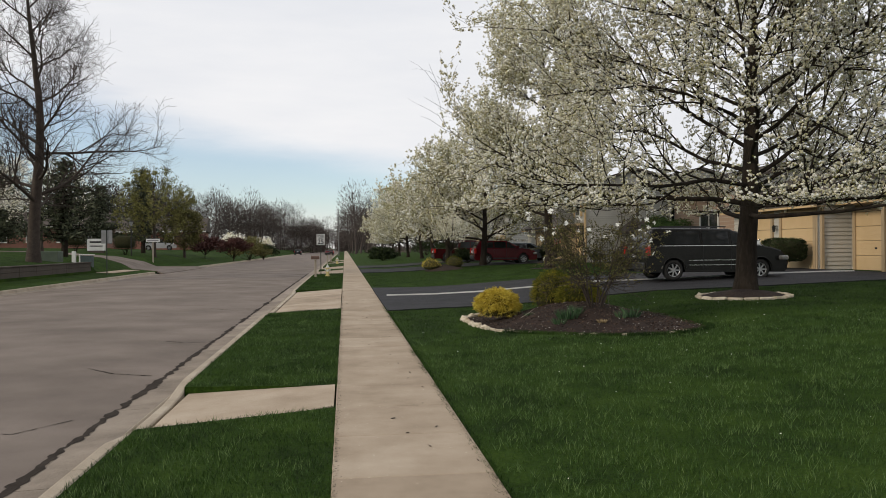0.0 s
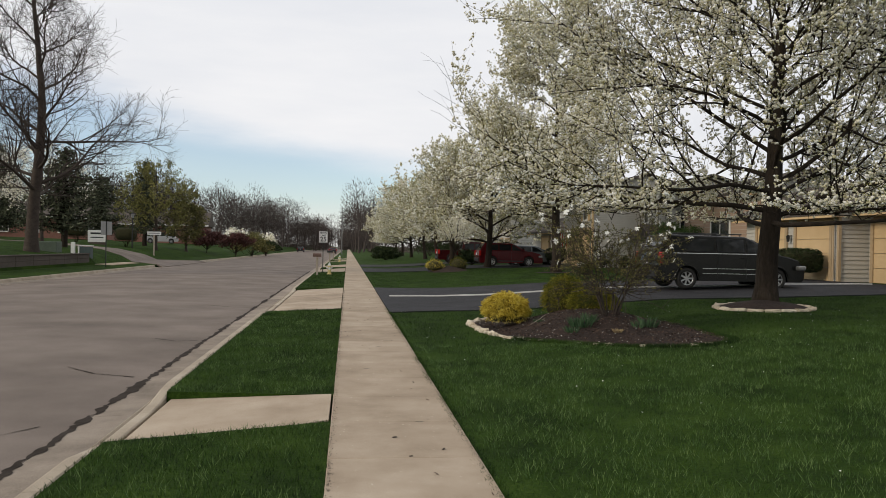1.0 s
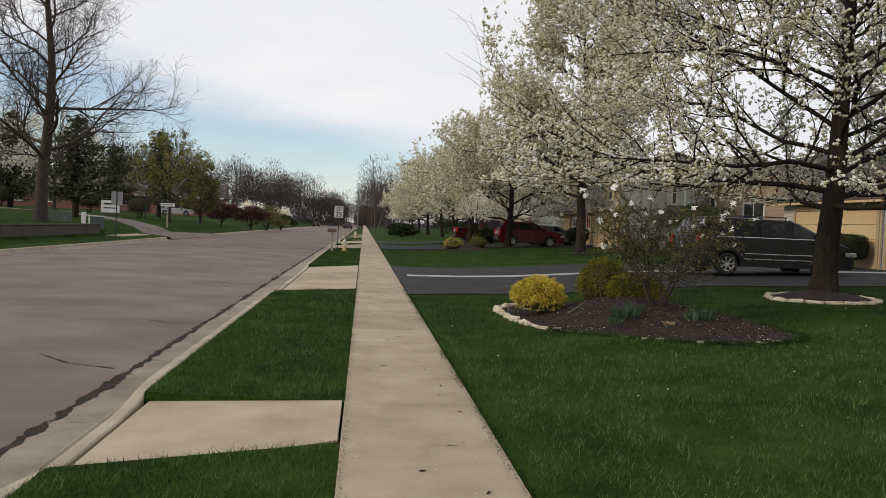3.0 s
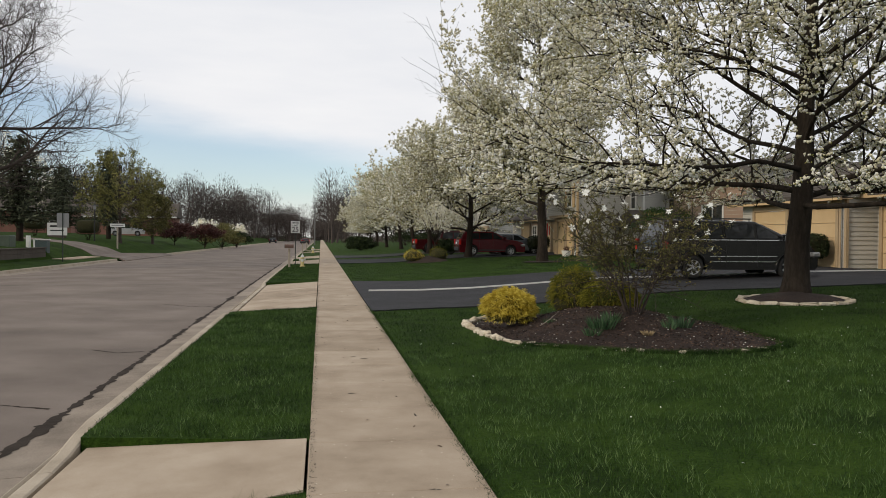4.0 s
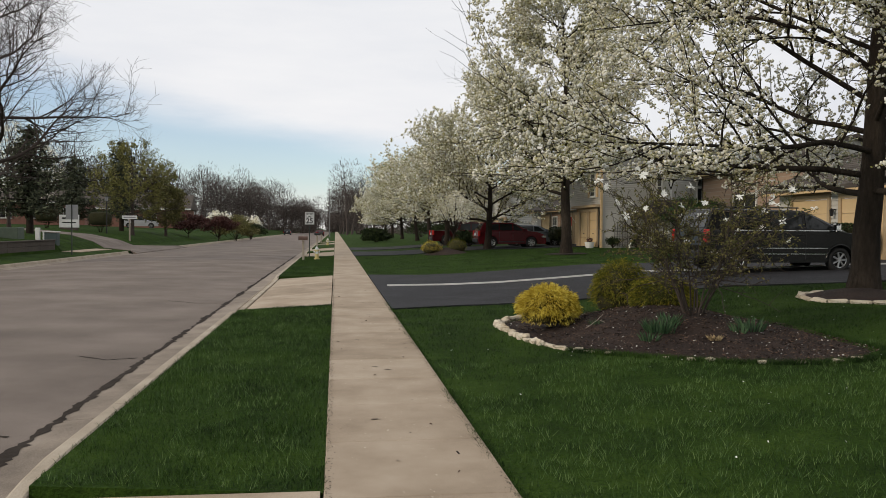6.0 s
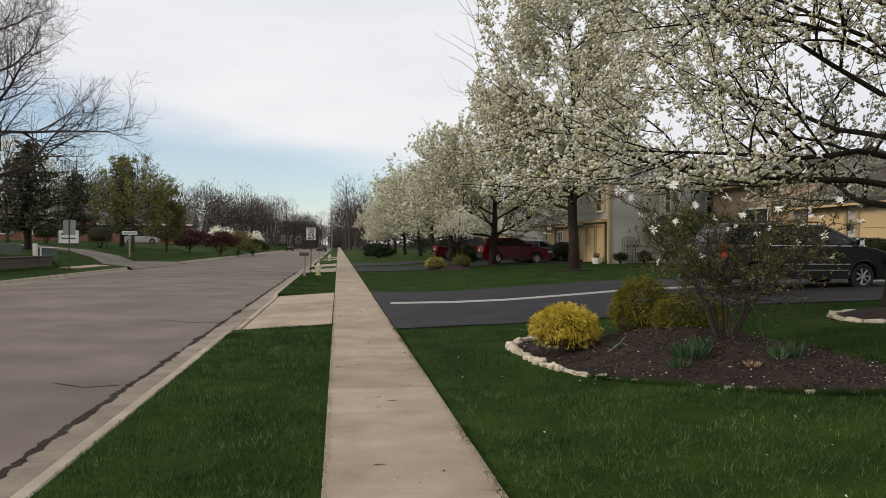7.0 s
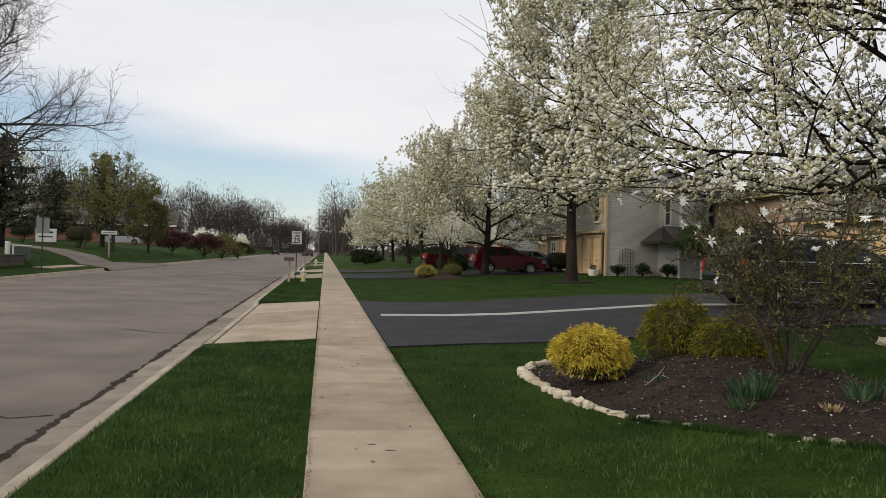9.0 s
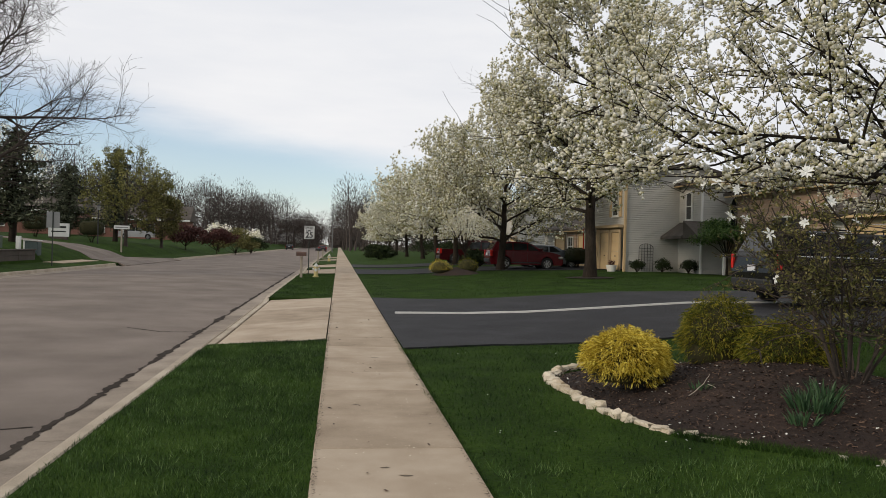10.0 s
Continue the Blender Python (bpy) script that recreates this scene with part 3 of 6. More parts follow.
RING = smooth_ring(BED)


def bed_mesh(name, ring, height_of, mid, rings, label, category):
    bm = bmesh.new()
    loops = []
    for k in range(rings + 1):
        f = 1 - k / (rings + 0.6)
        loop = []
        for x, y in ring:
            px, py = mid[0] + (x - mid[0]) * f, mid[1] + (y - mid[1]) * f
            loop.append(bm.verts.new((px, py, height_of(px, py) + 0.015 + (0.02 * noise.noise((px * 4, py * 4, 0.3)) if k > 1 else -0.005 if k else -0.03))))
        loops.append(loop)
    for a, b in zip(loops[:-1], loops[1:]):
        for i in range(len(a)):
            bm.faces.new([a[i], a[(i + 1) % len(a)], b[(i + 1) % len(a)], b[i]])
    bm.faces.new(loops[-1])
    return tagged(part(name, bm, M["mulch"], None, smooth=True), label, category)


bed_mesh("mulch_bed", RING, mound, (4.7, 15.9), 12, "mounded bed of dark brown bark mulch on the lawn", "flower bed")


def on_bed(n, seed):
    r = np.random.default_rng(seed)
    out = []
    while len(out) < n:
        x, y = r.uniform(2.6, 6.7), r.uniform(12.9, 19)
        if inside(x, y, BED):
            out.append((x, y, mound(x, y) + 0.02))
    return np.array(out), r


def scatter(name, pts, r, size, aspect, tilt, material, label, category):
    n = len(pts)
    a = r.uniform(0, 6.283, n)
    up = np.stack([r.normal(0, tilt, n), r.normal(0, tilt, n), np.ones(n)], 1)
    up /= np.linalg.norm(up, axis=1)[:, None]
    u = np.stack([np.cos(a), np.sin(a), np.zeros(n)], 1)
    u -= up * (u * up).sum(1)[:, None]
    w = np.cross(up, u)
    s = size * r.uniform(0.5, 1.4, (n, 1))
    c = pts + np.array([0, 0, 0.006])
    top = up * s * 0.25
    V = np.stack([c - u * s - w * s * aspect, c + u * s - w * s * aspect * 0.7, c + u * s * 0.9 + w * s * aspect, c - u * s * 1.1 + w * s * aspect * 0.8, c + top], 1).reshape(-1, 3)
    b = np.arange(n)[:, None] * 5
    F = np.concatenate([b + np.array([[0, 1, 4]]), b + np.array([[1, 2, 4]]), b + np.array([[2, 3, 4]]), b + np.array([[3, 0, 4]])])
    return tagged(new(name, mesh_from(name, V, F, material)), label, category, kind="stuff")


pts, r = on_bed(11000, 8)
scatter("bark_chips", pts, r, 0.017, 0.35, 0.6, M["chip"], "loose dark bark chips covering the bed", "mulch")
pts, r = on_bed(420, 9)
scatter("fallen_petals", pts, r, 0.010, 0.7, 0.3, M["star"], "fallen white petals on the bark mulch", "petals")


def cypress(x, y, z, r, h, material, seed, label, n=5200):
    g = np.random.default_rng(seed)
    thing = tagged(empty("golden_cypress", (x, y, z - 0.03)), label, "shrub", "low cypress shrubs in the bed")
    bm = bmesh.new()
    bmesh.ops.create_icosphere(bm, subdivisions=3, radius=1)
    for v in bm.verts:
        k = 0.80 + 0.10 * noise.noise(v.co * 2.3 + Vector((seed, 0, 0)))
        v.co = (v.co.x * r * k, v.co.y * r * k, max(0.0, v.co.z * 0.62 + 0.36) * h * k / 0.98)
    # added solid body whose dark colour stands in for shade between the sprays
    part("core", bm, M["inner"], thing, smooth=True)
    d = g.normal(0, 1, (n, 3))
    d[:, 2] = np.abs(d[:, 2]) * 1.1 - 0.35
    d /= np.linalg.norm(d, axis=1)[:, None]
    lump = np.array([0.92 + 0.20 * noise.noise(Vector(q) * 2.2 + Vector((0, seed, 4))) + 0.16 * noise.noise(Vector(q) * 6.5 + Vector((seed * 3.1, 0, 0))) for q in d])[:, None]
    p = d * lump * np.array([r, r, h * 0.62]) * g.uniform(0.80, 1.04, (n, 1)) + np.array([0, 0, h * 0.36])
    p[:, 2] = np.maximum(p[:, 2], 0.02)
    hang = d * np.array([1, 1, 0.5]) + np.array([0, 0, 0.05]) + g.normal(0, 0.5, (n, 3))
    hang /= np.linalg.norm(hang, axis=1)[:, None]
    side = np.cross(hang, g.normal(0, 1, (n, 3)))
    side /= np.linalg.norm(side, axis=1)[:, None]
    ln, wd = g.uniform(0.025, 0.065, (n, 1)), g.uniform(0.003, 0.006, (n, 1))
    bend = np.array([0, 0, -0.02])
    V = np.stack([p - side * wd, p + side * wd, p + hang * ln + side * wd * 0.6 + bend, p + hang * ln - side * wd * 0.6 + bend], 1).reshape(-1, 3)
    under(new("foliage", mesh_from("foliage", V, np.arange(4 * n).reshape(-1, 4), material)), thing)
    return thing


cypress(3.27, 16.75, 0.20, 0.49, 0.62, M["gold"], 1, "bright golden thread-leaf cypress shrub in dark mulch", 17000)
cypress(4.66, 17.35, 0.30, 0.50, 0.90, M["moss"], 2, "taller green and yellow cypress shrub in the bed", 10000)
cypress(5.0, 16.4, 0.34, 0.55, 0.64, M["moss"], 3, "spreading yellow-green cypress shrub beside the magnolia", 10000)


def magnolia(x, y, seed, h, spread, label, flowers=42):
    g = np.random.default_rng(seed)
    z = mound(x, y)
    thing = tagged(empty("star_magnolia", (x, y, z)), label, "shrub")
    lines, ends, owner = [], [], []
    for i in range(13):
        a = i * 2.4 + g.normal(0, 0.3)
        lean = g.uniform(0.12, 0.75)
        b = branch(g, (0.11 * math.cos(a), 0.11 * math.sin(a), -0.05), (lean * math.cos(a), lean * math.sin(a), 1), h * g.uniform(0.75, 1.0), g.uniform(0.010, 0.021), 8, 0.10, 0.0, 0.3)
        lines.append(b)
        owner.append(i)
        for j in range(12):
            f = g.uniform(0.25, 1.0)
            k = min(int(f * 8), 7)
            p = b[0][k] + (b[0][k + 1] - b[0][k]) * (f * 8 - k)
            side = np.array([math.cos(a + g.normal(0, 0.9)), math.sin(a + g.normal(0, 0.9)), g.uniform(-0.35, 0.6)])
            c = branch(g, p, side, spread * g.uniform(0.28, 0.62), 0.009, 6, 0.16, 0.05, 0.35)
            lines.append(c)
            owner.append(i)
            ends.append(c[0])
            for _ in range(5):
                k2 = g.integers(1, 6)
                t = branch(g, c[0][k2], offshoot(g, c[0][k2] - c[0][k2 - 1], g.uniform(0.5, 1.1)) + [0, 0, 0.3], g.uniform(0.12, 0.32), 0.005, 3, 0.2, 0.05, 0.5)
                lines.append(t)
                owner.append(i)
                ends.append(t[0])
    for k in range(13):
        V, F = tubes([l for l, o in zip(lines, owner) if o == k], lambda r: 6 if r > 0.012 else 3)
        under(new("stem", mesh_from("stem", V, F, M["twig"], smooth=True)), thing)
    at = strew(g, ends, 0.10, 0.02)
    at = at[at[:, 2] > g.uniform(0.35, 0.85, len(at))]
    V, F = cards(g, at, 3, 0.035, 0.022, 0.45, 0.2)
    under(new("leaves", mesh_from("leaves", V, F, M["olive"])), thing, "small bronze-green opening leaves")
    tips = np.array([e[-1] for e in ends])
    skin = np.hypot(tips[:, 0], tips[:, 1]) / spread + np.maximum(0, tips[:, 2] / h - 0.55)
    order = []
    for k in np.argsort(-(skin + g.uniform(0, 0.7, len(tips)))):
        if len(order) < flowers and all(np.linalg.norm(tips[k] - tips[j]) > 0.24 for j in order):
            order.append(k)
    for i, k in enumerate(order):
        bm = bmesh.new()
        petals = int(g.integers(9, 13))
        for q in range(petals):
            a, lift, ln = q * 6.283 / petals + g.normal(0, 0.15), g.uniform(-0.15, 0.75), g.uniform(0.05, 0.072)
            u = Vector((math.cos(a) * math.cos(lift), math.sin(a) * math.cos(lift), math.sin(lift)))
            w = Vector((-math.sin(a), math.cos(a), 0)) * 0.012
            dip = Vector((0, 0, -0.012))
            vs = [bm.verts.new(c) for c in (Vector((0, 0, 0)), u * ln * 0.55 + w, u * ln + dip, u * ln * 0.55 - w)]
            bm.faces.new(vs)
        ob = part("flower", bm, M["star"], thing, "white star-shaped blossom" if i == 0 else "")
        ob.matrix_basis = Matrix.Translation(tips[k] + [0, 0, 0.01]) @ pose(0, 0, 0, g.uniform(10, 75), 0, g.uniform(-110, 60)) @ Matrix.Scale(float(g.uniform(0.8, 1.25)), 4)
    return thing


magnolia(4.98, 15.3, 4, 2.05, 1.75, "twiggy star magnolia shrub with a few white flowers")


def bulbs(x, y, seed, n, r, h, label):
    g = np.random.default_rng(seed)
    a, d = g.uniform(0, 6.283, n), r * np.sqrt(g.uniform(0, 1, n))
    p = np.stack([d * np.cos(a), d * np.sin(a), np.zeros(n)], 1)
    up = np.stack([np.cos(a) * d / r * 0.5 + g.normal(0, 0.15, n), np.sin(a) * d / r * 0.5 + g.normal(0, 0.15, n), np.ones(n)], 1)
    ln = h * g.uniform(0.6, 1.1, (n, 1))
    s = np.stack([-np.sin(a * 3), np.cos(a * 3), np.zeros(n)], 1) * 0.008
    m1, tip = p + up * ln * 0.6, p + up * ln * np.array([1.25, 1.25, 0.95])
    V = np.stack([p - s, p + s, m1 + s, m1 - s, tip], 1).reshape(-1, 3)
    b = np.arange(n) * 5
    F = [(i, i + 1, i + 2, i + 3) for i in b] + [(i + 3, i + 2, i + 4) for i in b]
    ob = new("daffodil_clump", mesh_from("daffodil_clump", V, F, M["bulb"]))
    ob.location = (x, y, mound(x, y) + 0.01)
    return tagged(ob, label, "plant", "bulb plants in the bed")


bulbs(4.25, 14.75, 1, 130, 0.20, 0.19, "dense clump of green bulb leaves without flowers")
bulbs(4.02, 14.55, 2, 40, 0.11, 0.14, "small clump of short green bulb leaves")
bulbs(4.45, 14.9, 3, 50, 0.13, 0.2, "small clump of short green bulb leaves")
bulbs(5.45, 14.6, 4, 70, 0.15, 0.21, "upright clump of blue-green bulb leaves")
bulbs(5.2, 14.45, 5, 30, 0.09, 0.16, "small clump of short green bulb leaves")
bulbs(3.75, 15.9, 6, 26, 0.10, 0.08, "low sprouting green plant in the mulch")
tuft = bulbs(4.75, 14.2, 7, 60, 0.08, 0.07, "small dry straw-coloured grass tuft in mulch")
tuft.data.materials.clear()
tuft.data.materials.append(surface("dry_straw", [(0.20, 0.14, 0.07), (0.42, 0.33, 0.19)], 5, 30, 0.9, 0))
sg = np.random.default_rng(77)
sl = [branch(sg, (3.55, 15.75, mound(3.55, 15.75) + 0.05), (1, 0.5, 0.12), 0.55, 0.006, 6, 0.12, 0, 0.5), branch(sg, (3.8, 15.85, mound(3.8, 15.85) + 0.06), (0.6, -0.8, 0.05), 0.25, 0.004, 4, 0.12, 0, 0.5)]
V, F = tubes(sl, lambda r: 5)
tagged(new("fallen_twig", mesh_from("fallen_twig", V, F, surface("pale_dead_twig", [(0.25, 0.21, 0.17), (0.42, 0.37, 0.31)], 5, 30, 0.9, 0))), "pale dead twig lying on the mulch", "twig")

# mulch circle in the stone ring round the pear tree
CX, CY, CR = 9.6, 18.1, 0.98
bed_mesh("mulch_bed", [(CX + CR * math.cos(k * 0.1963), CY + CR * math.sin(k * 0.1963)) for k in range(32)], lambda x, y: level(x, y) + 0.05 + 0.15 * max(0, 1 - math.hypot(x - CX, y - CY) / CR), (CX, CY), 5, "round mulched patch at the foot of the pear tree", "flower bed")
bed_mesh("mulch_bed", [(6.3 + 1.3 * math.cos(k * 0.262), 50.3 + 2.0 * math.sin(k * 0.262)) for k in range(24)], lambda x, y: level(x, y) + 0.38 * max(0, 1 - math.hypot((x - 6.3) / 1.3, (y - 50.3) / 2.0)), (6.3, 50.3), 5, "second mulch mound with small shrubs on the lawn", "flower bed")
bed_mesh("mulch_bed", [(11.1 + 1.1 * math.cos(k * 0.262), 42 + 0.9 * math.sin(k * 0.262)) for k in range(24)], lambda x, y: level(x, y) + 0.05, (11.1, 42), 3, "flat mulch patch under the tall pear tree", "flower bed")
cypress(5.45, 49.9, level(5.45) + 0.15, 0.62, 0.75, M["gold"], 6, "small golden cypress shrub in the further bed", 2500)
cypress(7.0, 50.2, level(7.0) + 0.15, 0.6, 0.8, M["moss"], 7, "small green cypress shrub in the further bed", 2500)


def blob_plant(name, x, y, z, r, h, material, n, size, seed, label, category, trunk=0.0, lumps=14, flat=0.8):
    """A shrub or small tree: short branching stems and a crown of many leaf clumps with gaps."""
    g = np.random.default_rng(seed)
    thing = tagged(empty(name, (x, y, z)), label, category)
    lines, spots = [], []
    for i in range(lumps):
        a, f = i * 2.4, (i + 0.5) / lumps
        end = np.array([r * 0.72 * math.sqrt(f) * math.cos(a), r * 0.72 * math.sqrt(f) * math.sin(a), trunk + (h - trunk) * (0.30 + 0.5 * g.uniform(0, 1) * (1.15 - f * 0.6))])
        b = np.array([0, 0, trunk * 0.8]) * (1.0 if trunk else 0.0)
        mid = b + (end - b) * 0.5 + g.normal(0, 0.05 * r, 3)
        lines.append((np.array([b, mid, end]), np.array([0.03, 0.02, 0.008]) * max(0.6, h / 3)))
        spots.append(end)
    if trunk:
        lines.append((np.array([[0, 0, -0.1], [0.02, 0, trunk * 0.5], [0, 0, trunk]]), np.array([0.11, 0.08, 0.07]) * max(0.5, h / 5)))
    V, F = tubes(lines, lambda q: 6)
    under(new("stem", mesh_from("stem", V, F, M["bark"], smooth=True)), thing)
    spots = np.array(spots)
    at = spots[g.integers(0, len(spots), n)]
    d = g.normal(0, 1, (n, 3))
    d /= np.linalg.norm(d, axis=1)[:, None]
    p = at + d * np.array([r * 0.42, r * 0.42, (h - trunk) * 0.26 * flat]) * g.uniform(0.35, 1.05, (n, 1))
    p[:, 2] = np.maximum(p[:, 2], 0.03)
    V, F = cards(g, p, 1, 0.02, size, 0.7, 0.5)
    under(new("foliage", mesh_from("foliage", V, F, material)), thing)
    return thing


blob_plant("small_magnolia", 6.9, 51.0, level(6.9) + 0.3, 1.5, 3.4, M["petal"], 2200, 0.05, 4, "small flowering tree above the further mulch bed", "tree", 1.0)


def clipped(name, x, y, z, sx, sy, h, seed, label, n=5000):
    g = np.random.default_rng(seed)
    thing = tagged(empty(name, (x, y, z)), label, "shrub")
    bm = box(-sx * 0.86, sx * 0.86, -sy * 0.86, sy * 0.86, h * 0.32, h * 0.93, min(sx, sy) * 0.5, seg=3)
    # added solid body, coloured dark for the shaded inside of the hedge
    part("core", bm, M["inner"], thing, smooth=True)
    lines = [(np.array([[0.1 * math.cos(k), 0.1 * math.sin(k), 0], [sx * 0.45 * math.cos(k * 1.3), sy * 0.45 * math.sin(k * 1.3), h * 0.5]]), np.array([0.025, 0.012])) for k in range(7)]
    V, F = tubes(lines, lambda q: 5)
    under(new("stem", mesh_from("stem", V, F, M["bark"])), thing)
    d = g.uniform(-1, 1, (n, 3))
    k = np.max(np.abs(d) ** 4, axis=1) ** 0.25
    soft = (np.abs(d) ** 4).sum(1) ** 0.25
    d = d / soft[:, None]
    p = d * np.array([sx, sy, h * 0.38]) * g.uniform(0.9, 1.03, (n, 1)) + np.array([0, 0, h * 0.62])
    V, F = cards(g, p, 1, 0.02, 0.035, 0.6, 0.3)
    under(new("foliage", mesh_from("foliage", V, F, M["hedge"])), thing)
    return thing


clipped("clipped_hedge", 18.0, 30.6, 0.66, 0.75, 0.8, 1.25, 1, "rounded clipped dark hedge in front of the garage doors")
clipped("clipped_hedge", 14.9, 56.2, 0.62, 0.6, 1.2, 1.2, 2, "dark clipped hedge beside the further garage", 3000)

# ---- vehicles ----
VM = dict(
    tyre=surface("tyre_rubber", [(0.012, 0.012, 0.012), (0.028, 0.027, 0.026)], 8, 60, 0.85, 0.2),
    rim=surface("alloy_rim", [(0.42, 0.42, 0.43), (0.58, 0.58, 0.59)], 8, 60, 0.28, 0, metal=0.9),
    glassy=surface("tinted_car_glass", [(0.010, 0.012, 0.013), (0.018, 0.020, 0.021)], 2, 20, 0.05, 0, spec=0.35),
    trim=surface("black_plastic", [(0.012, 0.012, 0.012), (0.022, 0.022, 0.022)], 8, 60, 0.6, 0.1),
    chrome=surface("chrome_strip", [(0.55, 0.55, 0.56), (0.66, 0.66, 0.67)], 8, 60, 0.15, 0, metal=1.0),
    red_lens=surface("red_lens", [(0.42, 0.012, 0.010), (0.60, 0.025, 0.020)], 14, 60, 0.12, 0, spec=0.7),
    lamp=surface("clear_lens", [(0.16, 0.16, 0.155), (0.26, 0.26, 0.25)], 14, 60, 0.1, 0, spec=0.8),
    plate=surface("pale_plate", [(0.5, 0.5, 0.52), (0.65, 0.65, 0.66)], 8, 60, 0.5, 0),
)


def paint(name, dark, light):
    return surface(name, [dark, light], 1.2, 30, 0.22, 0, spec=0.28, coat=0.0)


def wheel(parent, x, y, r, width, out):
    """out: +1 or -1, the side that shows."""
    hub = empty("wheel", (x, y, r))
    hub.parent = parent
    bm = bmesh.new()
    prof = [(r * 0.64, -0.5), (r * 0.92, -0.5), (r, -0.32), (r, 0.32), (r * 0.92, 0.5), (r * 0.64, 0.5)]
    rings = []
    for k in range(28):
        a = k * 6.2832 / 28
        rings.append([bm.verts.new((q * math.cos(a), w * width, q * math.sin(a))) for q, w in prof])
    for k in range(28):
        a, b = rings[k], rings[(k + 1) % 28]
        for i in range(len(prof)):
            j = (i + 1) % len(prof)
            bm.faces.new([a[i], a[j], b[j], b[i]])
    part("tyre", bm, VM["tyre"], hub, smooth=True)
    bm = bmesh.new()
    rod((0, out * width * 0.10, 0), (0, out * width * 0.16, 0), r * 0.66, sides=28, bm=bm)
    part("brake_disc", bm, VM["trim"], hub)
    bm = bmesh.new()
    rod((0, out * width * 0.3, 0), (0, out * width * 0.46, 0), r * 0.16, sides=12, bm=bm)
    for k in range(7):
        a = k * 6.2832 / 7
        rod((r * 0.10 * math.cos(a), out * width * 0.40, r * 0.10 * math.sin(a)), (r * 0.63 * math.cos(a), out * width * 0.36, r * 0.63 * math.sin(a)), r * 0.075, r * 0.095, 6, bm)
    ring = []
    for k in range(28):
        a = k * 6.2832 / 28
        ring.append([bm.verts.new((q * math.cos(a), out * width * w, q * math.sin(a))) for q, w in ((r * 0.58, 0.34), (r * 0.66, 0.44), (r * 0.66, 0.2))])
    for k in range(28):
        a, b = ring[k], ring[(k + 1) % 28]
        for i in range(3):
            bm.faces.new([a[i], a[(i + 1) % 3], b[(i + 1) % 3], b[i]])
    part("rim", bm, VM["rim"], hub)
    return hub


def panel_on(parent, name, material, poly, side_y, depth=0.02, label=""):
    """A panel on a flank: poly of (x, z); side_y(z) gives the flank's y. Both flanks."""
    for s in (-1, 1):
        bm = bmesh.new()
        a = [bm.verts.new((x, s * (side_y(z) + 0.008), z)) for x, z in poly]
        b = [bm.verts.new((x, s * (side_y(z) - depth), z)) for x, z in poly]
        bm.faces.new(a)
        bm.faces.new(list(reversed(b)))
        for i in range(len(a)):
            bm.faces.new([a[i], b[i], b[(i + 1) % len(a)], a[(i + 1) % len(a)]])
        part(name, bm, material, parent, label)


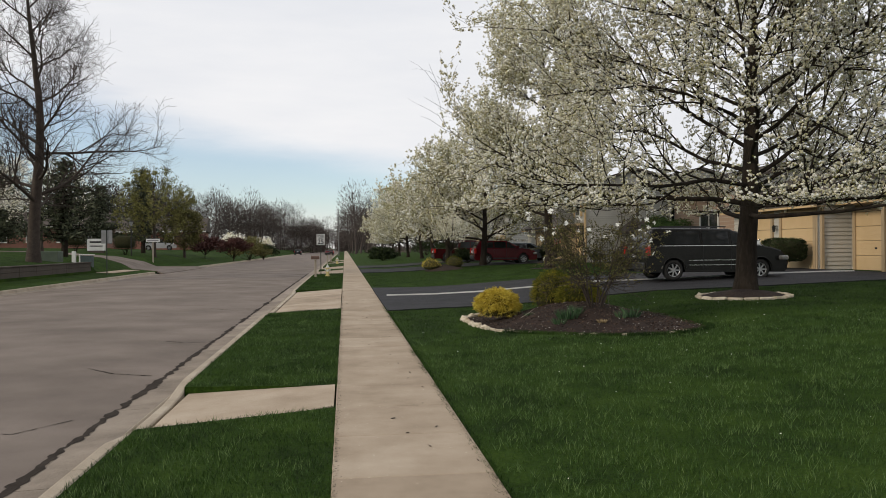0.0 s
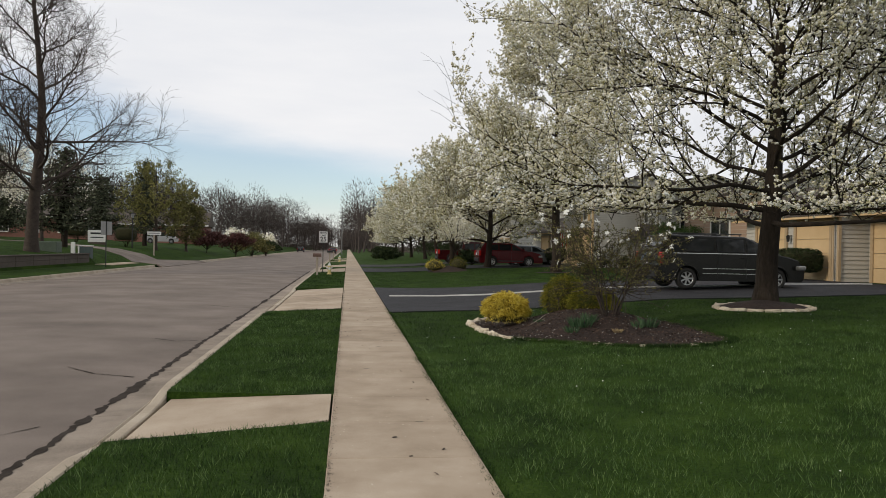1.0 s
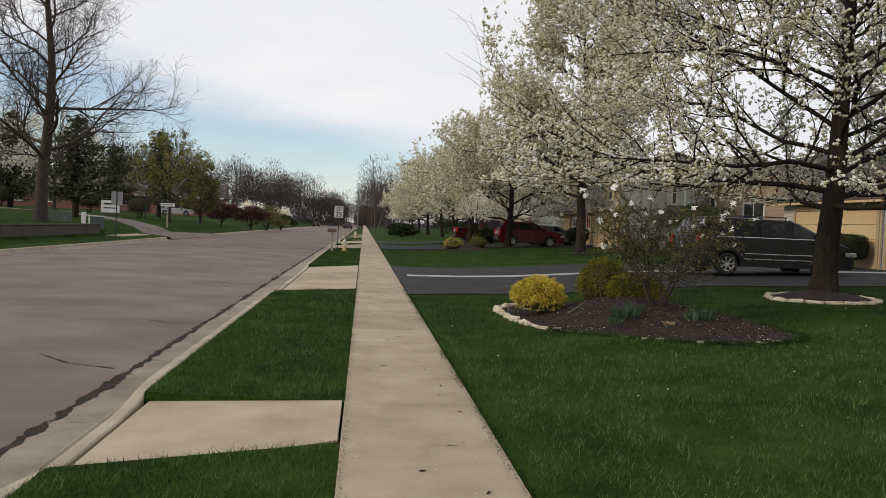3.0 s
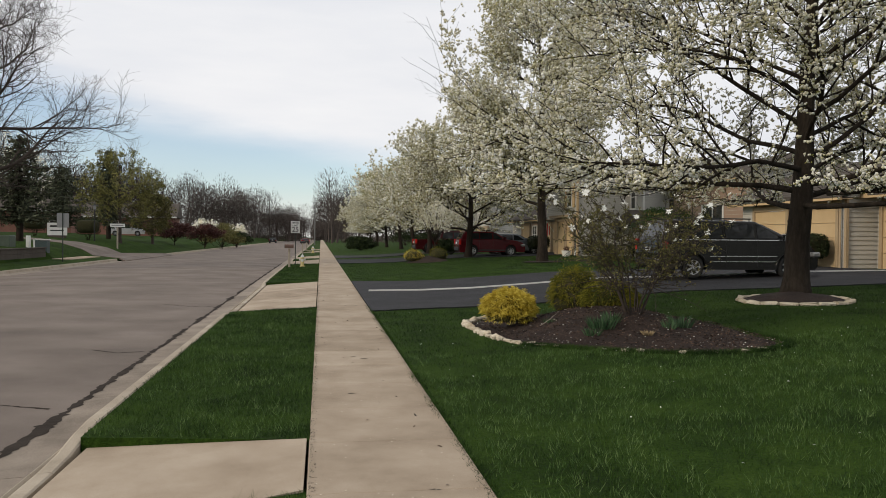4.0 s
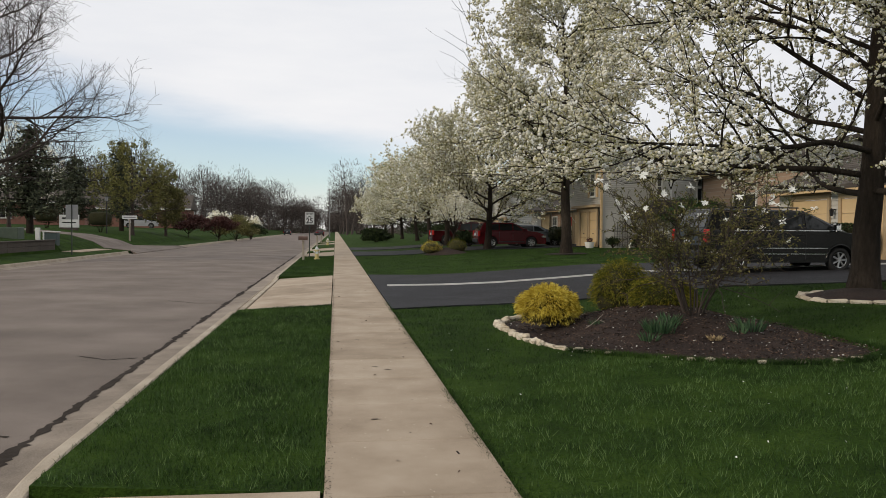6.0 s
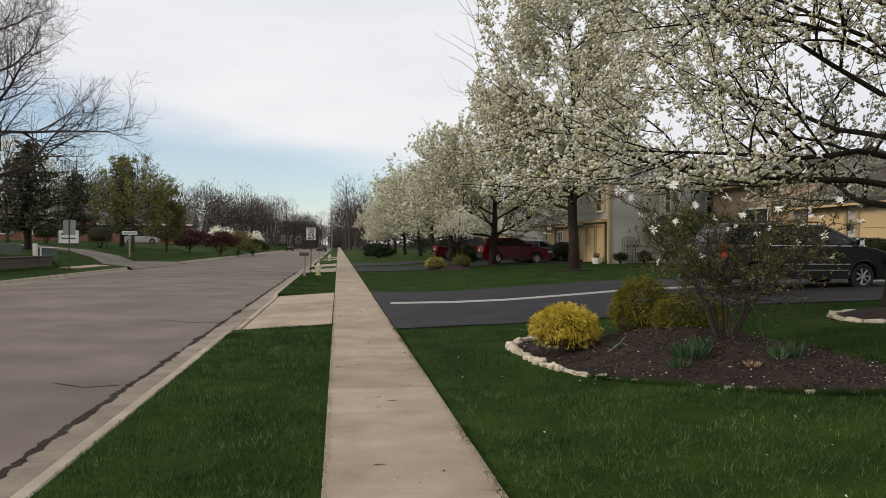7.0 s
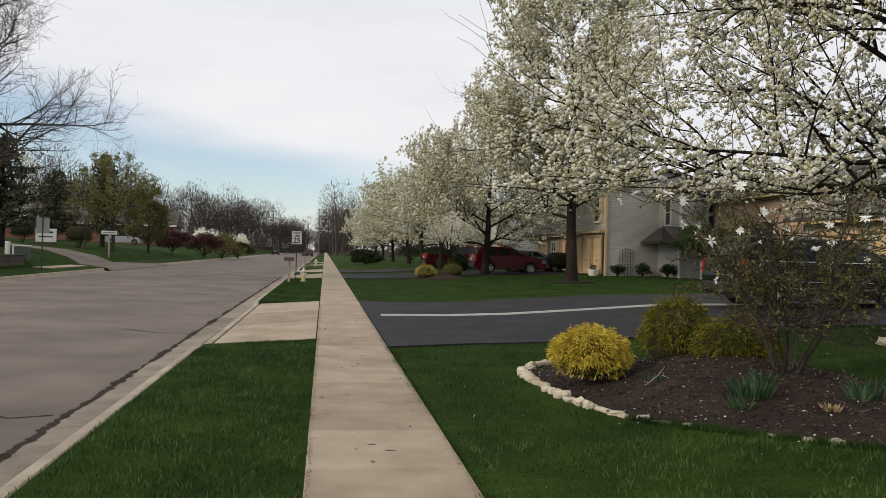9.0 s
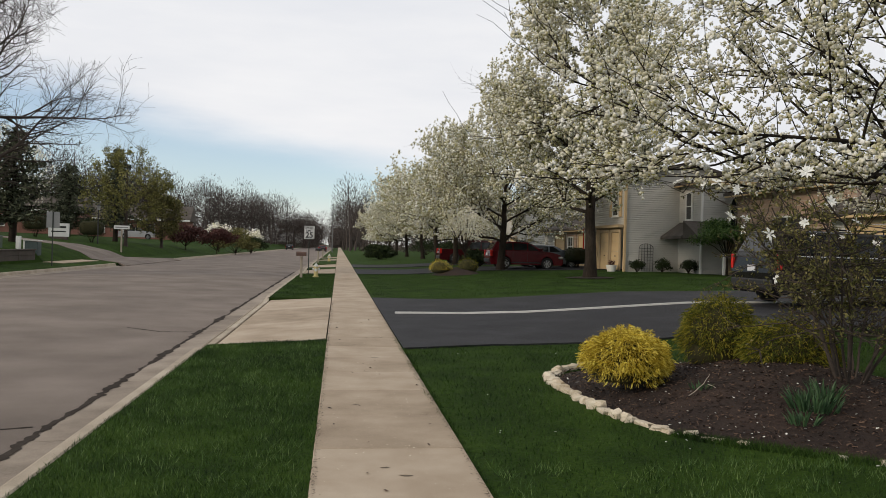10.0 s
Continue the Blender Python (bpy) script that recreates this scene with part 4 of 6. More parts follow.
def vehicle(name, at, turn, L, W, belt, top, axles, r, nose, cabin, windows, coat, label, category, rear_drop=0.0, bed=None, rack=False, strips=()):
    """nose: (x, z) points of the bonnet line from cabin to bumper; cabin: (rear base, rear top, front top, front base) in x."""
    thing = tagged(empty(name, at, turn), label, category)
    low = 0.27
    out = [(0.02, 0.42), (0.10, low)]
    for ax in axles:
        ra = r + 0.055
        a0 = math.asin(max(-1, min(1, (low - r) / ra)))
        for k in range(13):
            a = math.pi - a0 + (2 * a0 - math.pi) * k / 12
            out.append((ax + ra * math.cos(a), r + ra * math.sin(a)))
    out += [(L - 0.14, low), (L - 0.02, 0.40)] + list(reversed(nose))
    out += [(0.07, belt - rear_drop), (0.0, 0.75)]
    half = W / 2
    bm = prism(out, 0, "y", (-half, half))
    edges = [e for e in bm.edges if abs(e.verts[0].co.y - e.verts[1].co.y) < 1e-5 and min(e.verts[0].co.z, e.verts[1].co.z) > 0.38 and all(min(abs(v.co.x - ax) for ax in axles) > r or v.co.z > 2 * r + 0.15 for v in e.verts)]
    bmesh.ops.bevel(bm, geom=edges, offset=0.055, segments=3, affect="EDGES", profile=0.6)
    part("body", bm, coat, thing, smooth=False)
    for ax in axles:                               # rolled lips over the wheels
        for s in (-1, 1):
            arc = np.linspace(0.12, math.pi - 0.12, 13)
            V, F = tubes([(np.stack([ax + (r + 0.075) * np.cos(arc), np.full(13, s * (half - 0.005)), r + (r + 0.075) * np.sin(arc)], 1), np.full(13, 0.034))], lambda q: 7)
            under(new("arch_lip", mesh_from("arch_lip", V, F, coat, smooth=True)), thing)
    # dark wheel wells
    for ax in axles:
        part("wheel_well", box(ax - r, ax + r, -half + 0.12, half - 0.12, low, 2 * r), VM["trim"], thing)
    rb, rt, ft, fb = cabin
    yb, yt = half - 0.035, half - 0.20
    bm = bmesh.new()
    vs = [bm.verts.new(c) for c in ((rb, -yb, belt - 0.02), (fb, -yb, belt - 0.02), (fb, yb, belt - 0.02), (rb, yb, belt - 0.02), (rt, -yt, top), (ft, -yt, top - 0.03), (ft, yt, top - 0.03), (rt, yt, top))]
    for f in ((0, 3, 2, 1), (4, 5, 6, 7), (0, 1, 5, 4), (1, 2, 6, 5), (2, 3, 7, 6), (3, 0, 4, 7)):
        bm.faces.new([vs[i] for i in f])
    bmesh.ops.bevel(bm, geom=[e for e in bm.edges if max(e.verts[0].co.z, e.verts[1].co.z) > belt + 0.1], offset=0.07, segments=3, affect="EDGES", profile=0.6)
    part("cabin", bm, coat, thing, smooth=False)
    side = lambda z: yb + (yt - yb) * (z - belt) / (top - belt)
    for poly in windows:
        panel_on(thing, "side_window", VM["glassy"], poly, side)
    for nm, xb, xt, s in (("windscreen", fb, ft, 1), ("rear_window", rb, rt, -1)):
        z0, z1 = belt + 0.08, top - 0.11
        bm = bmesh.new()
        c = []
        for z, k in ((z0, 0), (z1, 1)):
            f = (z - belt) / (top - belt)
            x = xb + (xt - xb) * f + s * 0.012
            w = side(z) - 0.10
            c += [bm.verts.new((x, -w, z)), bm.verts.new((x, w, z))]
        face = bm.faces.new([c[0], c[1], c[3], c[2]])
        g2 = bmesh.ops.extrude_face_region(bm, geom=[face])
        bmesh.ops.translate(bm, vec=(-s * 0.03, 0, 0), verts=[v for v in g2["geom"] if isinstance(v, bmesh.types.BMVert)])
        part(nm, bm, VM["glassy"], thing)
    flat_side = lambda z: half
    for x0, x1, z0, z1, mat, nm in strips:
        panel_on(thing, nm, VM[mat], [(x0, z0), (x1, z0), (x1, z1), (x0, z1)], flat_side)
    for ax in axles:
        for s in (-1, 1):
            wheel(thing, ax, s * (half - 0.115), r, 0.22, s)
    for s in (-1, 1):
        part("tail_light", box(-0.012, 0.15, s * half - 0.075, s * half + 0.012, belt - 0.34, belt + 0.02, 0.02), VM["red_lens"], thing, "red tail light")
        part("headlight", box(L - 0.36, L - 0.10, s * half - 0.24, s * half + 0.006, max(0.66, nose[-1][1] - 0.12), max(0.66, nose[-1][1] - 0.12) + 0.15, 0.04), VM["lamp"], thing)
        part("mirror", box(fb - 0.42, fb - 0.28, s * (half + 0.02) - 0.02, s * (half + 0.13) + 0.02, belt + 0.0, belt + 0.17, 0.03), VM["chrome"] if rack else coat, thing)
        for hx in windows[:2]:
            cx = sum(q[0] for q in hx) / len(hx)
            part("door_handle", box(cx + 0.30, cx + 0.52, s * half - 0.01, s * half + 0.03, belt - 0.15, belt - 0.11, 0.01), coat, thing)
        if rack:
            bm = rod((rt + 0.25, s * (yt - 0.09), top + 0.05), (ft - 0.1, s * (yt - 0.09), top + 0.04), 0.018, sides=8)
            for q in (rt + 0.3, (rt + ft) / 2, ft - 0.15):
                rod((q, s * (yt - 0.09), top - 0.03), (q, s * (yt - 0.09), top + 0.045), 0.015, sides=6, bm=bm)
            part("roof_rail", bm, VM["trim"], thing)
    part("bumper", box(-0.05, 0.10, -half + 0.08, half - 0.08, 0.36, 0.60, 0.03), VM["trim"], thing)
    part("number_plate", box(-0.03, 0.0, -0.16, 0.16, 0.78, 0.93, 0.004), VM["plate"], thing)
    if bed:
        part("cargo_bed", box(bed[0], bed[1], -half + 0.10, half - 0.10, belt - 0.02, belt + 0.006), VM["trim"], thing)
    return thing


van_paint = surface("dark_grey_paint", [(0.020, 0.020, 0.019), (0.030, 0.0295, 0.028)], 1.2, 30, 0.24, 0, metal=0.7, spec=0.3)
red_paint = paint("dark_red_paint", (0.065, 0.004, 0.007), (0.10, 0.006, 0.010))
maroon_paint = paint("maroon_paint", (0.035, 0.004, 0.005), (0.055, 0.006, 0.007))
silver_paint = paint("blue_grey_paint", (0.10, 0.115, 0.125), (0.15, 0.165, 0.175))
white_paint = paint("white_car_paint", (0.34, 0.34, 0.34), (0.44, 0.44, 0.44))

vehicle("minivan", (9.86, 26.0, level(12.0) + 0.025), 0.6, 5.05, 1.98, 1.16, 1.75, (0.98, 4.05), 0.345,
        [(3.95, 1.15), (4.45, 1.09), (4.80, 0.98), (4.98, 0.80), (5.04, 0.62)], (0.06, 0.34, 3.05, 4.25),
        [[(3.05, 1.21), (3.78, 1.21), (3.22, 1.60), (3.05, 1.62)], [(2.02, 1.21), (2.95, 1.21), (2.95, 1.63), (2.02, 1.64)], [(0.46, 1.22), (1.92, 1.21), (1.92, 1.64), (0.62, 1.62)]],
        van_paint, "dark grey minivan parked on the asphalt driveway", "car", rack=True,
        strips=((0.5, 4.1, 1.145, 1.165, "chrome", "belt_strip"), (1.5, 3.66, 0.66, 0.68, "chrome", "door_moulding"), (1.5, 3.66, 0.50, 0.52, "chrome", "door_moulding"), (2.0, 2.012, 0.36, 1.12, "trim", "door_gap"), (3.0, 3.012, 0.36, 1.12, "trim", "door_gap")))
vehicle("suv", (9.0, 55.4, level(10.5) + 0.03), 0.0, 4.55, 1.84, 1.08, 1.66, (0.92, 3.52), 0.355,
        [(3.3, 1.10), (3.85, 1.04), (4.3, 0.92), (4.5, 0.74)], (0.08, 0.45, 2.35, 3.45),
        [[(2.35, 1.13), (3.0, 1.13), (2.50, 1.50), (2.35, 1.53)], [(1.45, 1.13), (2.27, 1.13), (2.27, 1.54), (1.45, 1.55)], [(0.55, 1.15), (1.38, 1.13), (1.38, 1.54), (0.85, 1.50)]],
        red_paint, "dark red sport utility car on the further driveway", "car",
        strips=((1.4, 1.412, 0.40, 1.05, "trim", "door_gap"), (2.3, 2.312, 0.40, 1.05, "trim", "door_gap"), (1.3, 3.1, 0.36, 0.44, "trim", "sill_strip")))
vehicle("sedan", (11.3, 58.4, level(12.5) + 0.03), 0.0, 4.6, 1.80, 0.98, 1.46, (0.95, 3.65), 0.33,
        [(3.4, 0.98), (4.0, 0.92), (4.4, 0.82), (4.55, 0.68)], (0.35, 1.05, 2.5, 3.4),
        [[(2.2, 1.02), (2.95, 1.02), (2.5, 1.32), (2.2, 1.36)], [(1.0, 1.02), (2.1, 1.02), (2.1, 1.36), (1.35, 1.34)]],
        silver_paint, "blue-grey sedan parked behind the red car", "car")
vehicle("pickup_truck", (7.6, 68.0, level(9.0) + 0.03), 0.0, 5.6, 1.95, 1.10, 1.85, (1.15, 4.55), 0.39,
        [(4.5, 1.14), (5.0, 1.10), (5.4, 1.0), (5.55, 0.80)], (2.0, 2.2, 3.7, 4.4),
        [[(3.2, 1.17), (4.1, 1.17), (3.8, 1.66), (3.2, 1.68)], [(2.25, 1.17), (3.1, 1.17), (3.1, 1.68), (2.35, 1.68)]],
        maroon_paint, "red pickup truck with an open bed on a driveway", "truck", bed=(0.15, 1.95))
vehicle("sedan", (-3.6, 190.0, -0.19), 90.0, 4.6, 1.80, 0.98, 1.46, (0.95, 3.65), 0.33,
        [(3.4, 0.98), (4.0, 0.92), (4.4, 0.82), (4.55, 0.68)], (0.35, 1.05, 2.5, 3.4),
        [[(2.2, 1.02), (2.95, 1.02), (2.5, 1.32), (2.2, 1.36)], [(1.0, 1.02), (2.1, 1.02), (2.1, 1.36), (1.35, 1.34)]],
        red_paint, "red sedan parked far along the kerb", "car")
vehicle("sedan", (-12.6, 215.0, -0.19), 90.0, 4.6, 1.80, 0.98, 1.46, (0.95, 3.65), 0.33,
        [(3.4, 0.98), (4.0, 0.92), (4.4, 0.82), (4.55, 0.68)], (0.35, 1.05, 2.5, 3.4),
        [[(2.2, 1.02), (2.95, 1.02), (2.5, 1.32), (2.2, 1.36)], [(1.0, 1.02), (2.1, 1.02), (2.1, 1.36), (1.35, 1.34)]],
        van_paint, "dark car parked far along the opposite kerb", "car")

# ---- houses ----
HM = dict(
    siding=surface("grey_lap_siding", [(0.37, 0.355, 0.32), (0.44, 0.425, 0.385), (0.50, 0.48, 0.44)], 0.8, 40, 0.75, 0.15),
    tan=surface("tan_paint", [(0.52, 0.37, 0.20), (0.60, 0.44, 0.25)], 1.5, 40, 0.7, 0.1),
    tan_dark=surface("tan_trim_paint", [(0.34, 0.25, 0.15), (0.42, 0.32, 0.20)], 1.5, 40, 0.7, 0.1),
    white=surface("white_trim_paint", [(0.62, 0.61, 0.57), (0.74, 0.73, 0.69)], 2, 40, 0.6, 0.05),
    roof=surface("brown_shingle", [(0.050, 0.042, 0.036), (0.085, 0.074, 0.064), (0.12, 0.105, 0.092)], 1.5, 30, 0.95, 0.7, depth=0.02, spec=0.1),
    pane=surface("dark_window_glass", [(0.016, 0.018, 0.020), (0.035, 0.038, 0.040)], 1, 10, 0.05, 0, spec=0.8),
    black=surface("black_iron", [(0.010, 0.010, 0.010), (0.022, 0.021, 0.020)], 5, 40, 0.5, 0.1),
)


def brick_material():
    m = bpy.data.materials.new("tan_brick")
    m.use_nodes = True
    add, link = nodes_of(m.node_tree)
    where = add("ShaderNodeTexCoord")
    turned = add("ShaderNodeMapping")
    turned.inputs["Rotation"].default_value = (radians(90), 0, radians(90))
    link(where, "Object", turned, 0)
    b = add("ShaderNodeTexBrick", Scale=1.0)
    b.inputs["Brick Width"].default_value, b.inputs["Row Height"].default_value, b.inputs["Mortar Size"].default_value = 0.20, 0.075, 0.008
    b.inputs["Color1"].default_value, b.inputs["Color2"].default_value, b.inputs["Mortar"].default_value = (0.37, 0.26, 0.19, 1), (0.29, 0.20, 0.145, 1), (0.40, 0.36, 0.30, 1)
    link(turned, 0, b, "Vector")
    p = add("ShaderNodeBsdfPrincipled", Roughness=0.9)
    link(b, "Color", p, "Base Color")
    bump = add("ShaderNodeBump", Strength=0.5, Distance=0.008)
    link(b, "Fac", bump, "Height")
    bump.invert = True
    link(bump, 0, p, "Normal")
    link(p, 0, add("ShaderNodeOutputMaterial"), 0)
    return m


HM["brick"] = brick_material()


def lap_wall(parent, name, axis, fixed, a, b, z0, z1, out, material, lap=0.17, thick=0.16):
    """A wall of lapped boards. axis 'x': the wall lies at x = fixed and runs along y from a to b; out: -1 or +1 is the way it faces."""
    n = max(1, int(round((z1 - z0) / lap)))
    h = (z1 - z0) / n
    outline = []
    for k in range(n):
        outline += [(out * 0.035, z0 + k * h), (out * 0.002, z0 + (k + 1) * h - 0.014), (out * 0.002, z0 + (k + 1) * h - 0.001)]
    outline += [(-out * thick, z1), (-out * thick, z0)]
    pts = [(fixed + u, w) for u, w in outline]
    bm = prism(pts, 0, "y" if axis == "x" else "x", (a, b))
    return part(name, bm, material, parent)


def window(parent, axis, fixed, c, z0, w, h, out, panes=2, rows=2, arch=False):
    """A framed window proud of its wall; c: its middle along the wall."""
    hub = empty("window")
    hub.parent = parent

    def slab(u0, u1, w0, w1, d0, d1, nm, mat):
        lo, hi = sorted((fixed + out * d0, fixed + out * d1))
        bm = box(lo, hi, u0, u1, w0, w1, 0.006) if axis == "x" else box(u0, u1, lo, hi, w0, w1, 0.006)
        part(nm, bm, mat, hub)

    slab(c - w / 2, c + w / 2, z0, z0 + h, 0.0, 0.035, "pane", HM["pane"])
    f = 0.08
    for u0, u1, w0, w1 in ((c - w / 2 - f, c - w / 2, z0 - f, z0 + h + f), (c + w / 2, c + w / 2 + f, z0 - f, z0 + h + f), (c - w / 2, c + w / 2, z0 + h, z0 + h + f), (c - w / 2, c + w / 2, z0 - f, z0)):
        slab(u0, u1, w0, w1, 0.0, 0.08, "window_frame", HM["white"])
    slab(c - w / 2 - 0.12, c + w / 2 + 0.12, z0 - f - 0.05, z0 - f, 0.0, 0.12, "window_sill", HM["white"])
    for k in range(1, panes):
        u = c - w / 2 + w * k / panes
        slab(u - 0.025, u + 0.025, z0, z0 + h, 0.037, 0.06, "mullion", HM["white"])
    for k in range(1, rows):
        z = z0 + h * k / rows
        slab(c - w / 2, c + w / 2, z - 0.022, z + 0.022, 0.036, 0.058, "mullion", HM["white"])
    if arch:
        n = 12
        arc = [(c + (w / 2) * math.cos(math.pi * k / n), z0 + h + 0.16 + (w / 2) * math.sin(math.pi * k / n)) for k in range(n + 1)]
        ring = [(c + (w / 2 + f) * math.cos(math.pi * k / n), z0 + h + 0.12 + (w / 2 + f) * math.sin(math.pi * k / n)) for k in range(n + 1)]
        ax = "x" if axis == "x" else "y"
        part("window_frame", prism(ring, 0, ax, tuple(sorted((fixed, fixed + out * 0.05)))), HM["white"], hub)
        part("pane", prism(arc, 0, ax, tuple(sorted((fixed, fixed + out * 0.056)))), HM["pane"], hub)
        for k in (3, 6, 9):
            a = math.pi * k / n
            e = (c + w / 2 * math.cos(a), z0 + h + 0.16 + w / 2 * math.sin(a))
            d = fixed + out * 0.06
            p0, p1 = ((d, c, z0 + h + 0.16), (d, e[0], e[1])) if axis == "x" else ((c, d, z0 + h + 0.16), (e[0], d, e[1]))
            part("mullion", rod(p0, p1, 0.018, sides=6), HM["white"], hub)
    return hub


def garage_door(parent, fixed, y0, y1, z0, h, out=-1):
    hub = empty("garage_door")
    hub.parent = parent
    n = 4
    for k in range(n):
        lo, hi = sorted((fixed + out * 0.0, fixed + out * 0.03))
        part("door_panel", box(lo, hi, y0, y1, z0 + h * k / n + 0.006, z0 + h * (k + 1) / n - 0.006, 0.008), HM["tan"], hub)
    for a, b, c, d in ((y0 - 0.16, y0, z0, z0 + h + 0.18), (y1, y1 + 0.16, z0, z0 + h + 0.18), (y0, y1, z0 + h, z0 + h + 0.18)):
        lo, hi = sorted((fixed, fixed + out * 0.09))
        part("door_frame", box(lo, hi, a, b, c, d, 0.008), HM["tan_dark"], hub)
    part("handle", box(*sorted((fixed + out * 0.03, fixed + out * 0.06)), (y0 + y1) / 2 - 0.06, (y0 + y1) / 2 + 0.06, z0 + h * 0.36, z0 + h * 0.39, 0.005), HM["black"], hub)
    return hub


def slope_roof(parent, x0, x1, y0, y1, z0, z1, thick=0.14, hip=0.0):
    """A roof slope that rises from x0 to x1, with rows of shingles as steps."""
    n = max(4, int(abs(x1 - x0) / 0.28))
    out = []
    for k in range(n):
        u0, u1 = x0 + (x1 - x0) * k / n, x0 + (x1 - x0) * (k + 1) / n
        w0, w1 = z0 + (z1 - z0) * k / n, z0 + (z1 - z0) * (k + 1) / n
        out += [(u0, w0 + 0.018), (u1, w1)]
    out += [(2 * x1 - x0, z0), (2 * x1 - x0, z0 - thick), (x1, z1 - thick), (x0, z0 - thick)]
    s = thick * 1.2
    part("gable_wall", prism([(x0 + 0.5, z0 - thick + 0.02), (2 * x1 - x0 - 0.5, z0 - thick + 0.02), (x1, z1 - s)], 0, "y", (y0 + 0.35, y1 - 0.35)), HM["siding"], parent)
    return part("roof", prism(out, 0, "y", (y0, y1)), HM["roof"], parent)


def lantern(x, y, z, label):
    thing = tagged(empty("wall_lantern", (x, y, z)), label, "lamp")
    part("bracket", box(-0.02, 0.12, -0.03, 0.03, 0.10, 0.14, 0.006), HM["black"], thing)
    part("housing", rod((-0.05, 0, -0.14), (-0.05, 0, 0.08), 0.055, 0.08, 6), HM["black"], thing)
    part("cap", rod((-0.05, 0, 0.08), (-0.05, 0, 0.17), 0.10, 0.01, 6), HM["black"], thing)
    return thing


# the house behind the van
G0 = 0.67
house = tagged(empty("house"), "tan and grey townhouse with garages and shingled roof", "house")
for y0, y1 in ((29.95, 32.3), (33.15, 35.5)):
    garage_door(house, 18.98, y0, y1, G0 - 0.05, 2.25)
lap_wall(house, "wall", "x", 19.0, 29.5, 29.79, G0 - 0.2, 3.15, -1, HM["siding"])
lap_wall(house, "wall", "x", 19.0, 32.46, 32.99, G0 - 0.2, 3.15, -1, HM["siding"])
lap_wall(house, "wall", "x", 19.0, 35.66, 36.6, G0 - 0.2, 3.15, -1, HM["siding"])
part("wall", box(19.02, 19.16, 29.6, 35.8, 2.96, 3.15), HM["tan_dark"], house)
lap_wall(house, "wall", "y", 29.48, 19.0, 20.35, G0 - 0.2, 3.2, -1, HM["siding"])
part("corner_board", box(18.93, 19.05, 29.38, 29.50, G0 - 0.2, 3.2, 0.006), HM["tan_dark"], house)
part("downpipe", rod((18.86, 29.62, G0 - 0.1), (18.86, 29.62, 3.12), 0.04), HM["tan_dark"], house)
part("fascia", box(18.42, 18.55, 29.1, 37.0, 3.12, 3.34, 0.01), HM["tan"], house)
part("soffit", box(18.55, 19.0, 29.1, 37.0, 3.155, 3.19), HM["tan_dark"], house)
slope_roof(house, 18.40, 22.4, 29.0, 37.1, 3.36, 5.0)
garage_door(house, 20.28, 26.75, 29.15, G0 - 0.05, 2.3)
garage_door(house, 20.28, 23.4, 25.9, G0 - 0.05, 2.3)
for a, b in ((29.31, 29.47), (26.06, 26.59), (17.0, 23.24)):
    lap_wall(house, "wall", "x", 20.3, a, b, G0 - 0.2, 3.2, -1, HM["siding"])
part("wall", box(20.32, 20.45, 23.0, 29.4, 3.05, 3.2), HM["tan_dark"], house)
part("porch_post", box(19.55, 19.72, 26.55, 26.72, G0 - 0.1, 3.2, 0.01), HM["tan_dark"], house)
part("porch_post", box(19.55, 19.72, 23.0, 23.17, G0 - 0.1, 3.2, 0.01), HM["tan_dark"], house)
part("fascia", box(19.42, 19.55, 17, 29.3, 3.2, 3.42, 0.01), HM["tan"], house)
part("soffit", box(19.55, 20.3, 17, 29.3, 3.205, 3.24), HM["tan_dark"], house)
slope_roof(house, 19.40, 23.0, 16.8, 28.9, 3.43, 5.0)
part("wall", box(20.0, 20.2, 36.62, 46.0, G0 - 0.2, 4.6), HM["brick"], house)
part("wall", box(19.16, 20.0, 36.6, 36.75, G0 - 0.2, 3.15), HM["brick"], house)
window(house, "x", 19.99, 41.3, 1.9, 2.1, 1.5, -1, 2, 2)
part("fascia", box(19.5, 19.62, 37.2, 46.3, 4.55, 4.75, 0.01), HM["tan"], house)
part("soffit", box(19.62, 20.0, 37.2, 46.0, 4.60, 4.64), HM["tan_dark"], house)
slope_roof(house, 19.48, 23.0, 37.15, 46.4, 4.77, 6.0)
part("wall", box(25.6, 25.8, 17.0, 46.0, G0 - 0.2, 3.3), HM["siding"], house)
lap_wall(house, "wall", "y", 46.02, 20.0, 26.0, G0 - 0.2, 4.6, 1, HM["siding"])
lantern(18.86, 32.72, 2.35, "small black wall lantern between the garage doors")

# the further house with the grey gable wall
far = tagged(empty("house"), "two-storey grey sided townhouse with tan garages", "house")
lap_wall(far, "wall", "y", 49.6, 15.5, 18.59, 0.45, 5.6, -1, HM["siding"], 0.12)
lap_wall(far, "wall", "y", 49.62, 18.6, 22.6, 5.0, 5.6, -1, HM["siding"], 0.12)
lap_wall(far, "wall", "x", 15.5, 49.62, 56.2, 2.95, 5.6, -1, HM["siding"], 0.12)
part("corner_board", box(15.42, 15.55, 49.5, 49.62, 0.5, 5.6, 0.006), HM["tan"], far)
garage_door(far, 15.40, 50.0, 51.3, 0.62, 2.1)
garage_door(far, 15.40, 51.75, 53.1, 0.62, 2.1)
part("wall", box(15.42, 15.55, 49.64, 54.2, 2.92, 3.05), HM["tan_dark"], far)
part("wall", box(15.44, 15.55, 51.46, 51.59, 0.5, 2.92), HM["tan"], far)
part("wall", box(15.44, 15.55, 53.26, 54.2, 0.5, 2.92), HM["tan"], far)
part("fascia", box(15.10, 15.40, 49.55, 54.3, 2.98, 3.14, 0.01), HM["tan_dark"], far)
